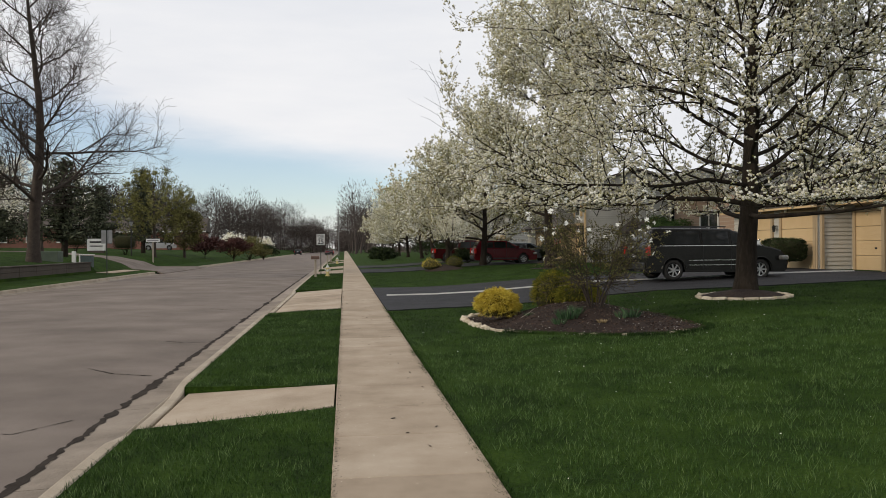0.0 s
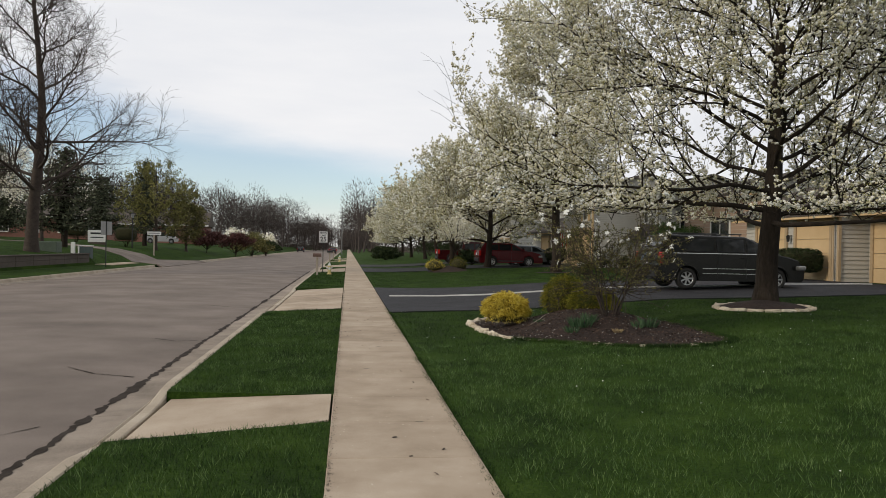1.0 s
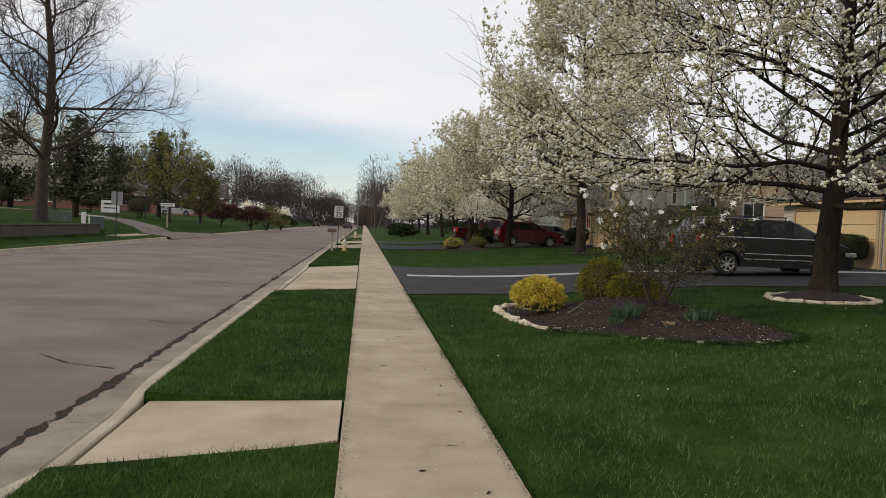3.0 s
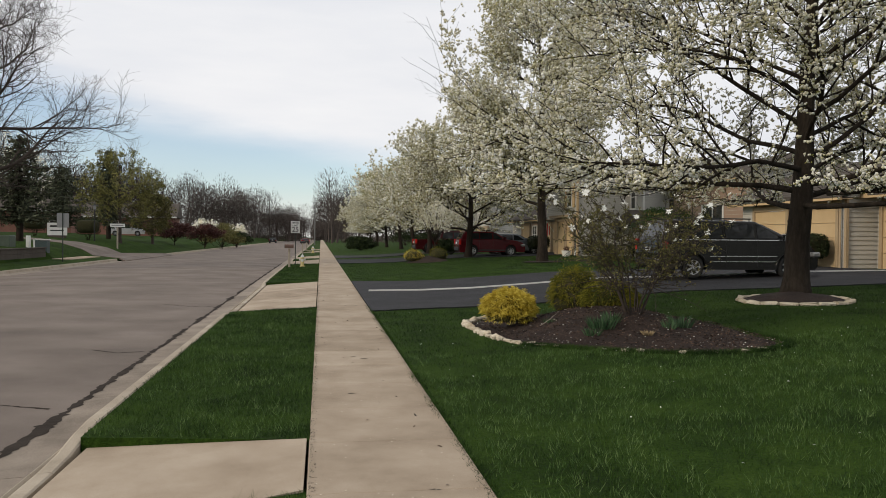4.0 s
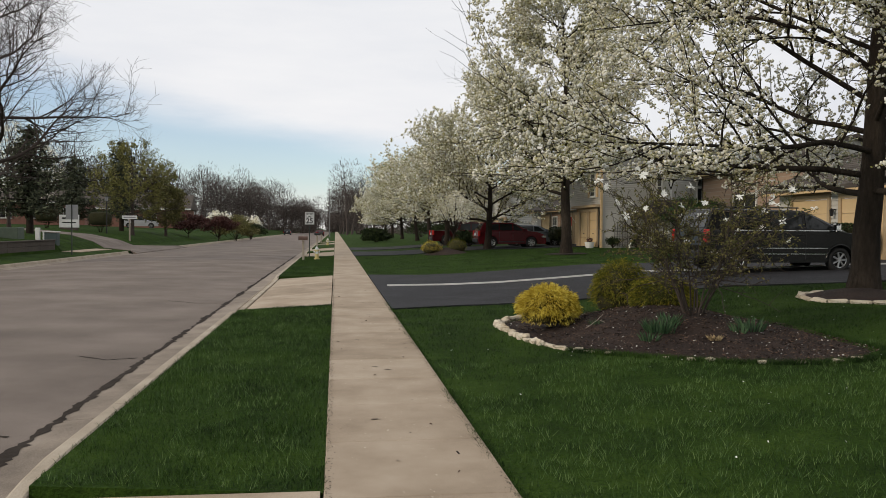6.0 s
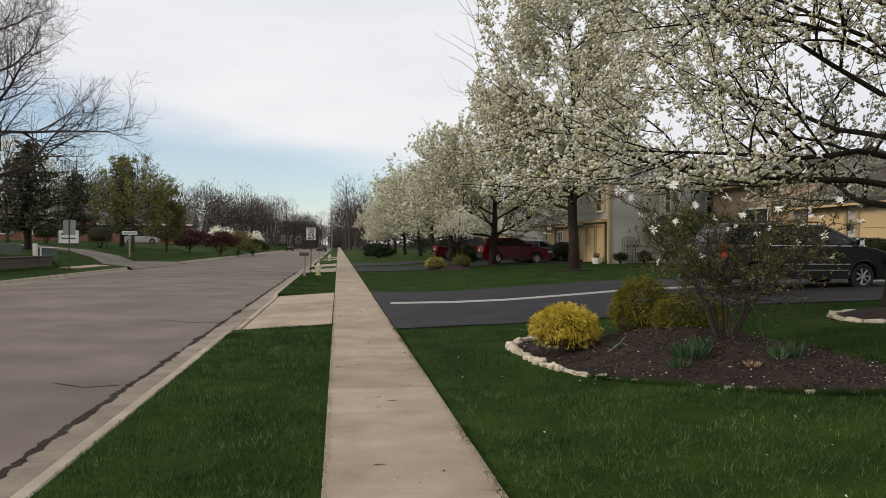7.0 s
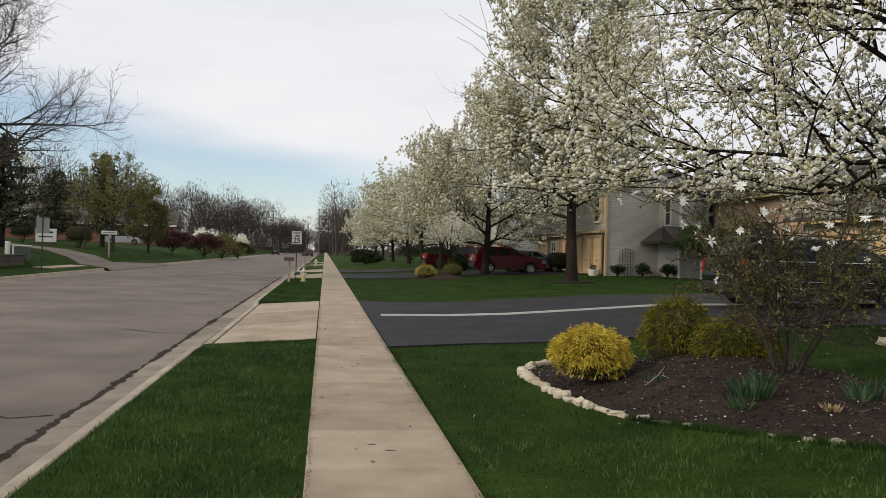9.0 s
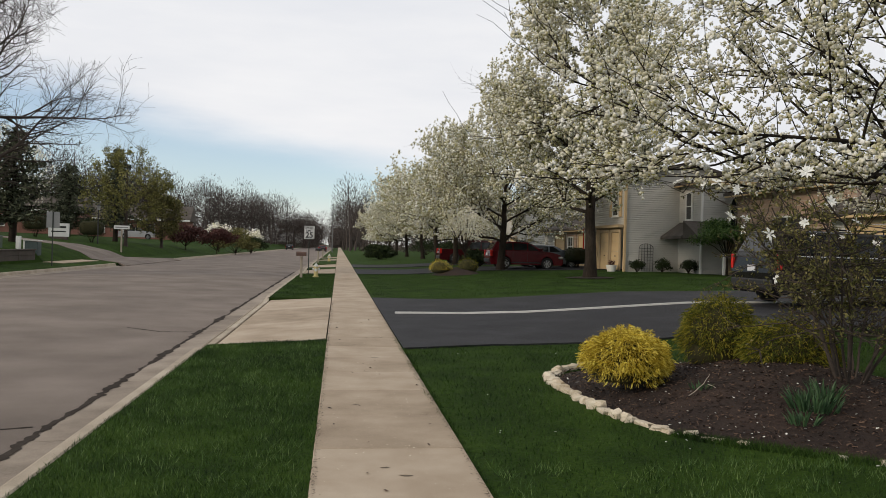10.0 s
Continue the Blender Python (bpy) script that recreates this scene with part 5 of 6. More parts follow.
window(far, "x", 15.48, 51.0, 3.7, 0.8, 1.3, -1, 1, 2)
part("shutter", box(15.40, 15.48, 50.1, 50.4, 3.6, 5.1, 0.01), HM["tan"], far)
part("shutter", box(15.40, 15.48, 51.6, 51.9, 3.6, 5.1, 0.01), HM["tan"], far)
lap_wall(far, "wall", "x", 18.6, 46.9, 49.58, 0.45, 5.3, -1, HM["siding"], 0.12)
lap_wall(far, "wall", "y", 46.9, 18.62, 26.0, 0.45, 5.3, -1, HM["siding"], 0.12)
part("corner_board", box(18.54, 18.64, 46.82, 46.92, 0.5, 5.3, 0.006), HM["white"], far)
window(far, "x", 18.58, 48.3, 3.5, 0.62, 1.35, -1, 1, 2)
window(far, "y", 46.88, 20.9, 2.5, 1.5, 1.5, -1, 2, 1, arch=True)
part("fascia", box(18.25, 18.4, 46.5, 49.6, 5.26, 5.45, 0.01), HM["tan"], far)
part("fascia", box(18.4, 26.2, 46.45, 46.6, 5.26, 5.45, 0.01), HM["tan"], far)
slope_roof(far, 18.23, 22.0, 46.4, 54.0, 5.46, 6.5)
slope_roof(far, 15.0, 19.0, 49.2, 56.5, 5.64, 6.7)
part("porch_roof", prism([(46.92, 3.35), (45.2, 2.55), (45.2, 2.40), (46.92, 2.45)], 0, "x", (17.6, 19.8)), HM["roof"], far)
part("porch_roof", prism([(17.5, 2.55), (18.6, 3.35), (18.6, 2.45), (17.5, 2.40)], 0, "y", (46.93, 49.5)), HM["roof"], far)
part("porch_post", box(19.1, 19.24, 45.4, 45.54, 0.5, 2.42, 0.01), HM["white"], far)
part("door", box(19.9, 20.85, 46.80, 46.87, 0.6, 2.65, 0.01), HM["tan_dark"], far)
# garages further along
lap_wall(far, "wall", "x", 17.0, 54.22, 72.0, 0.45, 3.05, -1, HM["siding"], 0.12)
for y0, y1 in ((57.0, 59.4), (60.0, 62.4), (66.0, 68.4)):
    garage_door(far, 16.95, y0, y1, 0.62, 2.1)
part("wall", box(16.9, 17.0, 63.0, 65.4, 0.5, 3.0), HM["brick"], far)
window(far, "x", 16.88, 64.2, 1.3, 1.1, 1.3, -1, 2, 2)
part("fascia", box(16.45, 16.6, 54.3, 72.3, 3.0, 3.2, 0.01), HM["tan"], far)
slope_roof(far, 16.4, 19.4, 54.3, 72.4, 3.22, 4.6)
lap_wall(far, "wall", "x", 19.5, 56.6, 72.0, 4.0, 5.6, -1, HM["siding"], 0.12)
slope_roof(far, 19.1, 22.5, 56.55, 72.4, 5.64, 6.6)

trellis = tagged(empty("trellis", (16.7, 49.50, 0.62)), "dark arched garden trellis against the grey wall", "trellis")
for k in range(6):
    u = -0.5 + k * 0.2
    part("bar", rod((u, 0, 0), (u, 0, 2.1 + 0.35 * math.sqrt(max(0, 1 - (u / 0.52) ** 2)) - 0.35), 0.014, sides=6), HM["black"], trellis)
for k in range(8):
    part("bar", rod((-0.5, 0, 0.2 + k * 0.22), (0.5, 0, 0.2 + k * 0.22), 0.012, sides=6), HM["black"], trellis)
trellis.scale = (0.8, 1.0, 0.72)
arc = [(np.array([[0.5 * math.cos(a), 0, 1.75 + 0.36 * math.sin(a)] for a in np.linspace(0, math.pi, 12)]), np.full(12, 0.016))]
V, F = tubes(arc, lambda q: 6)
under(new("arch", mesh_from("arch", V, F, HM["black"])), trellis)
pot = tagged(empty("flower_pot", (14.9, 49.9, level(14.9) - 0.005)), "pale round flower pot with a small dark plant", "pot")
part("pot", rod((0, 0, 0), (0, 0, 0.36), 0.22, 0.30, 16), HM["white"], pot)
V, F = cards(np.random.default_rng(2), np.array([[0, 0, 0.45]]), 160, 0.2, 0.05, 0.6)
under(new("plant", mesh_from("plant", V, F, M["maroon"])), pot)
for k, (x, y, rr, h) in enumerate(((16.0, 49.0, 0.45, 0.75), (17.4, 48.9, 0.5, 0.8), (18.1, 47.2, 0.5, 0.9))):
    blob_plant("shrub", x, y, level(x), rr, h, M["hedge"], 1200, 0.04, 50 + k, "small dark shrub at the foot of the grey wall", "shrub")
blob_plant("weeping_tree", 19.0, 44.9, level(19), 1.9, 3.0, M["fir"], 9000, 0.045, 60, "low spreading green tree before the porch", "tree", 1.1, flat=0.6)
flag = tagged(empty("flag", (15.2, 54.6, 2.3)), "small striped red and white flag on a pole", "flag")
part("pole", rod((0.3, 0, -0.2), (-0.5, 0, 0.9), 0.015, sides=6), HM["white"], flag)
for k in range(7):
    part("stripe", box(-0.46 + 0.07 * k, -0.39 + 0.07 * k, -0.006, 0.006, -0.55 + 0.02 * k, 0.75 - 0.095 * k), VM["red_lens"] if k % 2 == 0 else HM["white"], flag)


# a third house along the row, behind the further trees
row = tagged(empty("house"), "grey and tan townhouse partly hidden by flowering trees", "house")
lap_wall(row, "wall", "x", 17.2, 80.0, 106.0, 0.45, 5.6, -1, HM["siding"], 0.2)
lap_wall(row, "wall", "y", 80.0, 17.2, 26.0, 0.45, 5.6, -1, HM["siding"], 0.2)
slope_roof(row, 16.7, 21.5, 79.5, 106.5, 5.65, 7.6)
for y0 in (83.0, 87.0, 95.0, 99.0):
    garage_door(row, 17.12, y0, y0 + 2.4, 0.62, 2.1)
for yc in (84.2, 90.5, 97.0, 103.0):
    window(row, "x", 17.13, yc, 3.6, 1.2, 1.3, -1, 2, 2)
for k, (x, y, rr, h) in enumerate(((12.5, 74.5, 1.6, 1.6), (14.5, 79.0, 1.8, 1.8), (12.0, 88.0, 2.0, 2.0), (13.5, 100.0, 2.2, 2.2), (12.0, 116.0, 2.6, 2.6), (15.0, 75.5, 1.5, 1.5))):
    blob_plant("shrub", x, y, level(x), rr, h, M["hedge"], 2200, 0.09, 140 + k, "dark green shrub before the further houses", "shrub")

# ---- street furniture ----
SM = dict(
    steel=surface("galvanised_steel", [(0.10, 0.10, 0.10), (0.18, 0.18, 0.175)], 6, 60, 0.5, 0.1, metal=0.6),
    green_post=surface("dark_green_post", [(0.018, 0.024, 0.018), (0.035, 0.042, 0.034)], 6, 60, 0.6, 0.1),
    sign_white=surface("sign_sheet_white", [(0.58, 0.58, 0.56), (0.70, 0.70, 0.68)], 4, 60, 0.45, 0),
    ink=surface("sign_black", [(0.010, 0.010, 0.010), (0.018, 0.018, 0.018)], 4, 60, 0.5, 0),
    brown_box=surface("faded_brown_metal", [(0.075, 0.040, 0.030), (0.12, 0.070, 0.052)], 5, 40, 0.6, 0.1),
    wood=surface("grey_post_wood", [(0.26, 0.22, 0.17), (0.38, 0.33, 0.27)], 4, 60, 0.85, 0.3, size=(4, 4, 0.5)),
    hydrant=surface("hydrant_cream", [(0.50, 0.40, 0.16), (0.64, 0.53, 0.26)], 5, 40, 0.6, 0.2),
    bonnet=surface("hydrant_top", [(0.55, 0.55, 0.52), (0.68, 0.68, 0.65)], 5, 40, 0.5, 0.1),
    sign_grey=surface("bare_sign_back", [(0.22, 0.22, 0.22), (0.31, 0.31, 0.305)], 3, 40, 0.5, 0.05),
    wall=surface("brown_block_wall", [(0.055, 0.044, 0.036), (0.098, 0.080, 0.066)], 1.2, 20, 0.95, 0.6, depth=0.02),
    utility=surface("utility_green", [(0.055, 0.075, 0.055), (0.085, 0.11, 0.08)], 3, 40, 0.6, 0.1),
    teal=surface("faded_teal_metal", [(0.035, 0.055, 0.055), (0.06, 0.085, 0.085)], 3, 40, 0.6, 0.1),
    redbrick=surface("far_red_brick", [(0.16, 0.075, 0.055), (0.24, 0.12, 0.09)], 2, 30, 0.9, 0.3),
)


def words(parent, text, size, at, material):
    cu = bpy.data.curves.new("lettering", "FONT")
    cu.body, cu.size, cu.align_x, cu.align_y, cu.extrude = text, size, "CENTER", "CENTER", 0.001
    cu.offset = size * 0.03
    cu.materials.append(material)
    ob = new("lettering", cu)
    ob.parent = parent
    ob.matrix_basis = pose(*at, 90, 0, 0)
    return ob


sign = tagged(empty("speed_sign", (-1.5, 50.3, -0.06)), "white speed limit sign on a dark steel post", "sign")
part("post", box(-0.025, 0.025, -0.02, 0.02, -0.2, 2.55, 0.006), SM["green_post"], sign)
part("sign_panel", box(-0.26, 0.26, -0.035, -0.025, 1.90, 2.58, 0.003), SM["sign_white"], sign)
for a, b, c, d in ((-0.235, 0.235, 2.545, 2.557), (-0.235, 0.235, 1.923, 1.935), (-0.235, -0.223, 1.935, 2.545), (0.223, 0.235, 1.935, 2.545)):
    part("border", box(a, b, -0.039, -0.035, c, d), SM["ink"], sign)
words(sign, "SPEED", 0.15, (0, -0.037, 2.47), SM["ink"])
words(sign, "LIMIT", 0.15, (0, -0.037, 2.33), SM["ink"])
words(sign, "25", 0.40, (0, -0.037, 2.09), SM["ink"])


def mailbox(x, y, two, dark, label):
    thing = tagged(empty("mailbox", (x, y, -0.055), -90.0), label, "mailbox", "mailboxes along the kerb")
    part("post", box(-0.06, 0.06, -0.06, 0.06, -0.2, 1.02, 0.01), SM["wood"], thing)
    part("arm", box(-0.30, 0.30, -0.05, 0.05, 0.98, 1.04, 0.008), SM["wood"], thing)
    for s in ((-0.16, 0.16) if two else (0.0,)):
        prof = [(s - 0.10, 1.045), (s + 0.10, 1.045), (s + 0.10, 1.17)] + [(s + 0.10 * math.cos(a), 1.17 + 0.09 * math.sin(a)) for a in np.linspace(0.3, 2.84, 8)] + [(s - 0.10, 1.17)]
        part("box_body", prism(prof, 0, "y", (-0.24, 0.24)), HM["black"] if dark else SM["brown_box"] if s > 0 else SM["sign_grey"], thing)
        part("box_door", prism([(s + (u - s) * 1.04, w) for u, w in prof], 0, "y", (-0.255, -0.242)), HM["black"] if dark else SM["steel"], thing)
    return thing


mailbox(-1.72, 47.0, True, False, "two mailboxes side by side on a pale wooden post")
mailbox(-1.70, 78.0, False, True, "single dark mailbox on a wooden post")
mailbox(-1.70, 99.0, False, True, "single dark mailbox on a wooden post")


def hydrant(x, y):
    thing = tagged(empty("fire_hydrant", (x, y, -0.04)), "cream fire hydrant with a pale domed top on grass", "hydrant", "hydrants in the grass strip")
    part("flange", rod((0, 0, -0.02), (0, 0, 0.06), 0.15, sides=16), SM["hydrant"], thing)
    part("barrel", rod((0, 0, 0.06), (0, 0, 0.50), 0.10, 0.095, 16), SM["hydrant"], thing)
    part("collar", rod((0, 0, 0.48), (0, 0, 0.53), 0.14, sides=16), SM["hydrant"], thing)
    bm = rod((0, 0, 0.53), (0, 0, 0.63), 0.115, 0.07, 16)
    rod((0, 0, 0.63), (0, 0, 0.67), 0.07, 0.03, 12, bm)
    rod((0, 0, 0.67), (0, 0, 0.72), 0.025, sides=6, bm=bm)
    part("bonnet", bm, SM["bonnet"], thing)
    for s in (-1, 1):
        part("hose_cap", rod((s * 0.09, 0, 0.40), (s * 0.17, 0, 0.40), 0.055, sides=12), SM["bonnet"], thing)
    part("pumper_cap", rod((0, -0.09, 0.36), (0, -0.18, 0.36), 0.075, sides=12), SM["bonnet"], thing)


hydrant(-1.02, 47.2)
hydrant(-0.8, 84.0)

# ---- across the road ----
wall = tagged(empty("retaining_wall"), "low brown block retaining wall along the far lawn", "wall")
for k in range(22):
    a = 4.0 + k * 2.35
    for c in range(3):
        part("block_course", box(-17.28, -17.02, a + 0.01, a + 2.34, -0.2 + c * 0.28 + (0.12 if c else 0), 0.08 + c * 0.28 + 0.115, 0.015), SM["wall"], wall)
part("cap_stone", box(-17.32, -16.98, 4.0, 55.8, 0.758, 0.83, 0.015), SM["wall"], wall)
post = tagged(empty("road_sign", (-15.2, 53.0, level(-15.2))), "blank grey back of a road sign on a dark post", "sign")
part("post", box(-0.03, 0.03, -0.02, 0.02, -0.2, 2.9, 0.005), SM["green_post"], post)
part("sign_panel", box(-0.34, 0.34, 0.022, 0.03, 2.05, 2.9, 0.003), SM["sign_grey"], post)
board = tagged(empty("street_sign", (-17.8, 76.5, level(-17.8))), "white board with dark bars on a pale post", "sign")
part("post", box(-0.06, 0.06, -0.06, 0.06, -0.2, 1.9, 0.01), SM["wood"], board)
part("sign_panel", box(-0.62, 0.62, -0.03, 0.03, 1.9, 2.2, 0.01), SM["sign_white"], board)
part("bar", box(-0.5, 0.5, -0.036, -0.03, 2.0, 2.1), SM["sign_grey"], board)
entry = tagged(empty("entrance_sign", (-23.9, 80.0, level(-23.9))), "low white entrance sign with dark bars for lettering", "sign")
part("sign_panel", box(-0.85, 0.85, -0.08, 0.08, 0.2, 1.35, 0.02), SM["sign_white"], entry)
part("base", box(-0.75, 0.75, -0.14, 0.14, -0.1, 0.2, 0.02), SM["wall"], entry)
for z0, z1, w in ((0.95, 1.12, 0.6), (0.6, 0.7, 0.6)):
    part("bar", box(-w, w, -0.086, -0.08, z0, z1), VM["trim"], entry)
box_green = tagged(part("transformer_box", box(-0.6, 0.6, -0.5, 0.5, 0, 0.75, 0.03), SM["utility"], None), "squat green utility box on the far lawn", "utility box")
box_green.location = (-19.3, 55.0, level(-19.3, 55.0) - 0.02)
pedestal = tagged(part("utility_pedestal", box(-0.12, 0.12, -0.12, 0.12, 0, 0.8, 0.02), SM["sign_white"], None), "narrow white utility pedestal on the lawn", "utility box")
pedestal.location = (-19.0, 58.5, level(-19.0, 58.5) - 0.02)
cab = tagged(empty("utility_cabinet", (-17.8, 57.5, level(-17.8, 57.5) - 0.01)), "dark green utility cabinet with a white frame", "utility box")
part("body", box(-0.36, 0.36, -0.3, 0.3, 0, 0.82, 0.02), SM["teal"], cab)
part("side_plate", box(-0.46, -0.365, -0.3, 0.3, 0, 0.86, 0.01), SM["sign_white"], cab)
part("top_plate", box(-0.46, 0.40, -0.35, 0.35, 0.865, 0.91, 0.01), SM["sign_white"], cab)
lamp = tagged(empty("street_lamp", (-20.4, 79.0, level(-20.4))), "black lamp post with a small lantern", "street lamp")
part("pole", rod((0, 0, -0.1), (0, 0, 2.9), 0.06, 0.045), HM["black"], lamp)
part("lantern", rod((0, 0, 2.9), (0, 0, 3.25), 0.10, 0.17, 8), SM["sign_grey"], lamp)
part("cap", rod((0, 0, 3.25), (0, 0, 3.42), 0.19, 0.02, 8), HM["black"], lamp)
for k, (x, y, rr) in enumerate(((-26.0, 80.5, 1.1), (-21.5, 81.0, 1.2), (-33.0, 78.0, 1.1))):
    clipped("round_shrub", x, y, level(x, y), rr * 0.85, rr * 0.85, 2.0, 20 + k, "dark rounded evergreen shrub by the entrance sign", 2200)
for k, (x, y) in enumerate(((-8.8, 165.0), (-1.6, 205.0), (3.3, 250.0))):
    pole = tagged(empty("utility_pole", (x if k else -1.2, y, 0.0)), "tall thin grey pole beside the far road", "pole", "poles along the street")
    part("mast", rod((0, 0, -0.3), (0, 0, 9.5), 0.10, 0.06, 8), SM["steel"], pole)
    part("cap", rod((0, 0, 9.5), (0, 0, 9.62), 0.08, 0.05, 8), SM["steel"], pole)


def ranch(x, y, w, d, h, turn, label):
    thing = tagged(empty("house", (x, y, level(x, y) - 0.05), turn), label, "house")
    part("wall", box(-w / 2, w / 2, -d / 2, d / 2, 0, h, 0.0), SM["redbrick"], thing)
    part("roof", prism([(-d / 2 - 0.5, h - 0.05), (d / 2 + 0.5, h - 0.05), (0, h + d * 0.26)], 0, "x", (-w / 2 - 0.5, w / 2 + 0.5)), HM["roof"], thing)
    part("gable_trim", box(-w / 2 - 0.52, w / 2 + 0.52, -d / 2 - 0.56, -d / 2 - 0.505, h - 0.12, h + 0.1), HM["white"], thing)
    n = max(2, int(w / 3.4))
    for k in range(n):
        window(thing, "y", -d / 2 - 0.004, -w / 2 + w * (k + 0.5) / n, 0.9, 1.3, 1.3, -1, 2, 2)
    return thing


ranch(-41.0, 118.0, 15, 9, 2.9, 8, "low red brick house with a shingled roof behind trees")
ranch(-50.0, 100.0, 14, 9, 2.9, -5, "low brick house beside the side street")
ranch(-30.0, 135.0, 14, 9, 2.9, 4, "low brick house among the far trees")
vehicle("sedan", (-27.6, 112.0, level(-27.6) - 0.02), 10.0, 4.6, 1.80, 0.98, 1.46, (0.95, 3.65), 0.33,
        [(3.4, 0.98), (4.0, 0.92), (4.4, 0.82), (4.55, 0.68)], (0.35, 1.05, 2.5, 3.4),
        [[(2.2, 1.02), (2.95, 1.02), (2.5, 1.32), (2.2, 1.36)], [(1.0, 1.02), (2.1, 1.02), (2.1, 1.36), (1.35, 1.34)]],
        white_paint, "white car parked by the far houses", "car")


def conifer(x, y, h, r, seed, label, start=0.12):
    g = np.random.default_rng(seed)
    z = level(x, y)
    thing = tagged(empty("conifer", (x, y, z)), label, "tree")
    lines = [(np.array([[0, 0, -0.2], [0.05, 0, h * 0.5], [0, 0, h]]), np.array([0.28, 0.17, 0.02]))]
    at = []
    tiers = int(h * 2.6)
    for k in range(tiers):
        f = start + (1 - start) * k / tiers
        reach = r * (1 - f) ** 0.5 * (0.6 + 0.4 * math.sin(k * 1.7) ** 2) * g.uniform(0.75, 1.15)
        for j in range(6):
            a = k * 1.1 + j * 1.047 + g.normal(0, 0.2)
            b = branch(g, (0, 0, h * f), (math.cos(a), math.sin(a), 0.15), reach * g.uniform(0.7, 1.1), 0.04, 4, 0.08, -0.04, 0.3)
            lines.append(b)
            at.append(b[0])
    V, F = tubes(lines, lambda q: 5)
    under(new("trunk", mesh_from("trunk", V, F, M["bark"], smooth=True)), thing)
    p = strew(g, at, 0.17, 0.16)
    V, F = cards(g, p, 4, 0.2, 0.17, 0.4, 0.2)
    under(new("foliage", mesh_from("foliage", V, F, M["evergreen"])), thing)
    return thing


conifer(-21.5, 64.0, 7.6, 4.4, 1, "dark spreading evergreen tree behind the low wall", 0.18)
conifer(-21.9, 46.0, 13.0, 3.7, 2, "tall dark evergreen tree on the far lawn", 0.08)
conifer(-22.5, 92.0, 9.5, 3.6, 4, "reddish-dark evergreen tree by the side street", 0.15)
conifer(-33.0, 80.0, 9.0, 4.8, 5, "dark evergreen tree among the far gardens", 0.15)
conifer(-29.0, 98.0, 8.0, 4.6, 6, "dark evergreen tree among the far gardens", 0.12)
conifer(-38.0, 92.0, 9.0, 5.0, 7, "dark evergreen tree behind the far gardens", 0.12)


def leafing_tree(seed, x, y, h, r, material, step, size, label, clear=2.0, n=3):
    z = level(x, y)
    g, lines, spots, _ = skeleton_tree(seed, (0, 0, 0), h, r, clear, 0.18, 12, fine=2)
    thing = tagged(empty("tree", (x, y, z)), label, "tree")
    V, F = tubes(lines, lambda q: 5 if q > 0.05 else 3)
    under(new("trunk", mesh_from("trunk", V, F, M["twig"], smooth=True)), thing)
    at = strew(g, spots, step, 0.12)
    mid = clear + (h - clear) * 0.42
    tall = np.where(at[:, 2] > mid, h - mid, mid - clear + 0.3)
    ball = np.hypot(at[:, 0], at[:, 1]) ** 2 / r ** 2 + ((at[:, 2] - mid) / tall) ** 2
    at = at[ball < 1.0]
    V, F = cards(g, at, n, 0.14, size, 0.6, 0.3)
    under(new("crown", mesh_from("crown", V, F, material)), thing)
    return thing


leafing_tree(41, -19.4, 84.0, 9.4, 4.2, M["bud"], 0.15, 0.085, "tree in pale yellow-green new leaf on the far corner", 1.6)
leafing_tree(42, -18.6, 95.0, 5.8, 2.8, M["olive"], 0.13, 0.10, "low olive-leaved tree on the far lawn", 0.9)
leafing_tree(43, -27.5, 76.0, 9.0, 4.6, M["petal"], 0.42, 0.07, "thin white-flowering tree among the far gardens", 2.0)
leafing_tree(44, -31.5, 68.0, 9.5, 4.8, M["petal"], 0.45, 0.07, "thin white-flowering tree behind the evergreens", 2.2)
for k, (x, y, h, r, mat, lab) in enumerate(((-14.8, 108, 3.6, 2.6, "maroon", "small maroon-leaved tree on the far lawn"), (-16.6, 122, 4.6, 1.9, "petal", "small white-flowering tree in the distance"), (-13.8, 118, 3.8, 3.2, "olive", "broad olive shrub on the far verge"),
                                           (-13.6, 136, 4.8, 1.9, "petal", "small white-flowering tree in the distance"), (-12.9, 128, 3.0, 2.6, "hedge", "dark low shrub on the far verge"), (-17.8, 104, 3.2, 2.2, "maroon", "small maroon-leaved tree on the far lawn"),
                                           (5.4, 112, 1.8, 2.2, "hedge", "dark shrub at the end of the tree row"), (4.6, 96, 1.6, 1.8, "hedge", "dark shrub beside the walk"), (9.5, 60.6, 1.3, 1.4, "hedge", "dark shrub between the driveways"))):
    blob_plant("shrub" if h < 4 else "tree", x, y, level(x, y), r, h, M[mat], 1200 if mat == "petal" else 2600, 0.13 if y > 90 else 0.09, 80 + k, lab, "shrub" if h < 4 else "tree", 0.5 if h > 2 else 0.0)

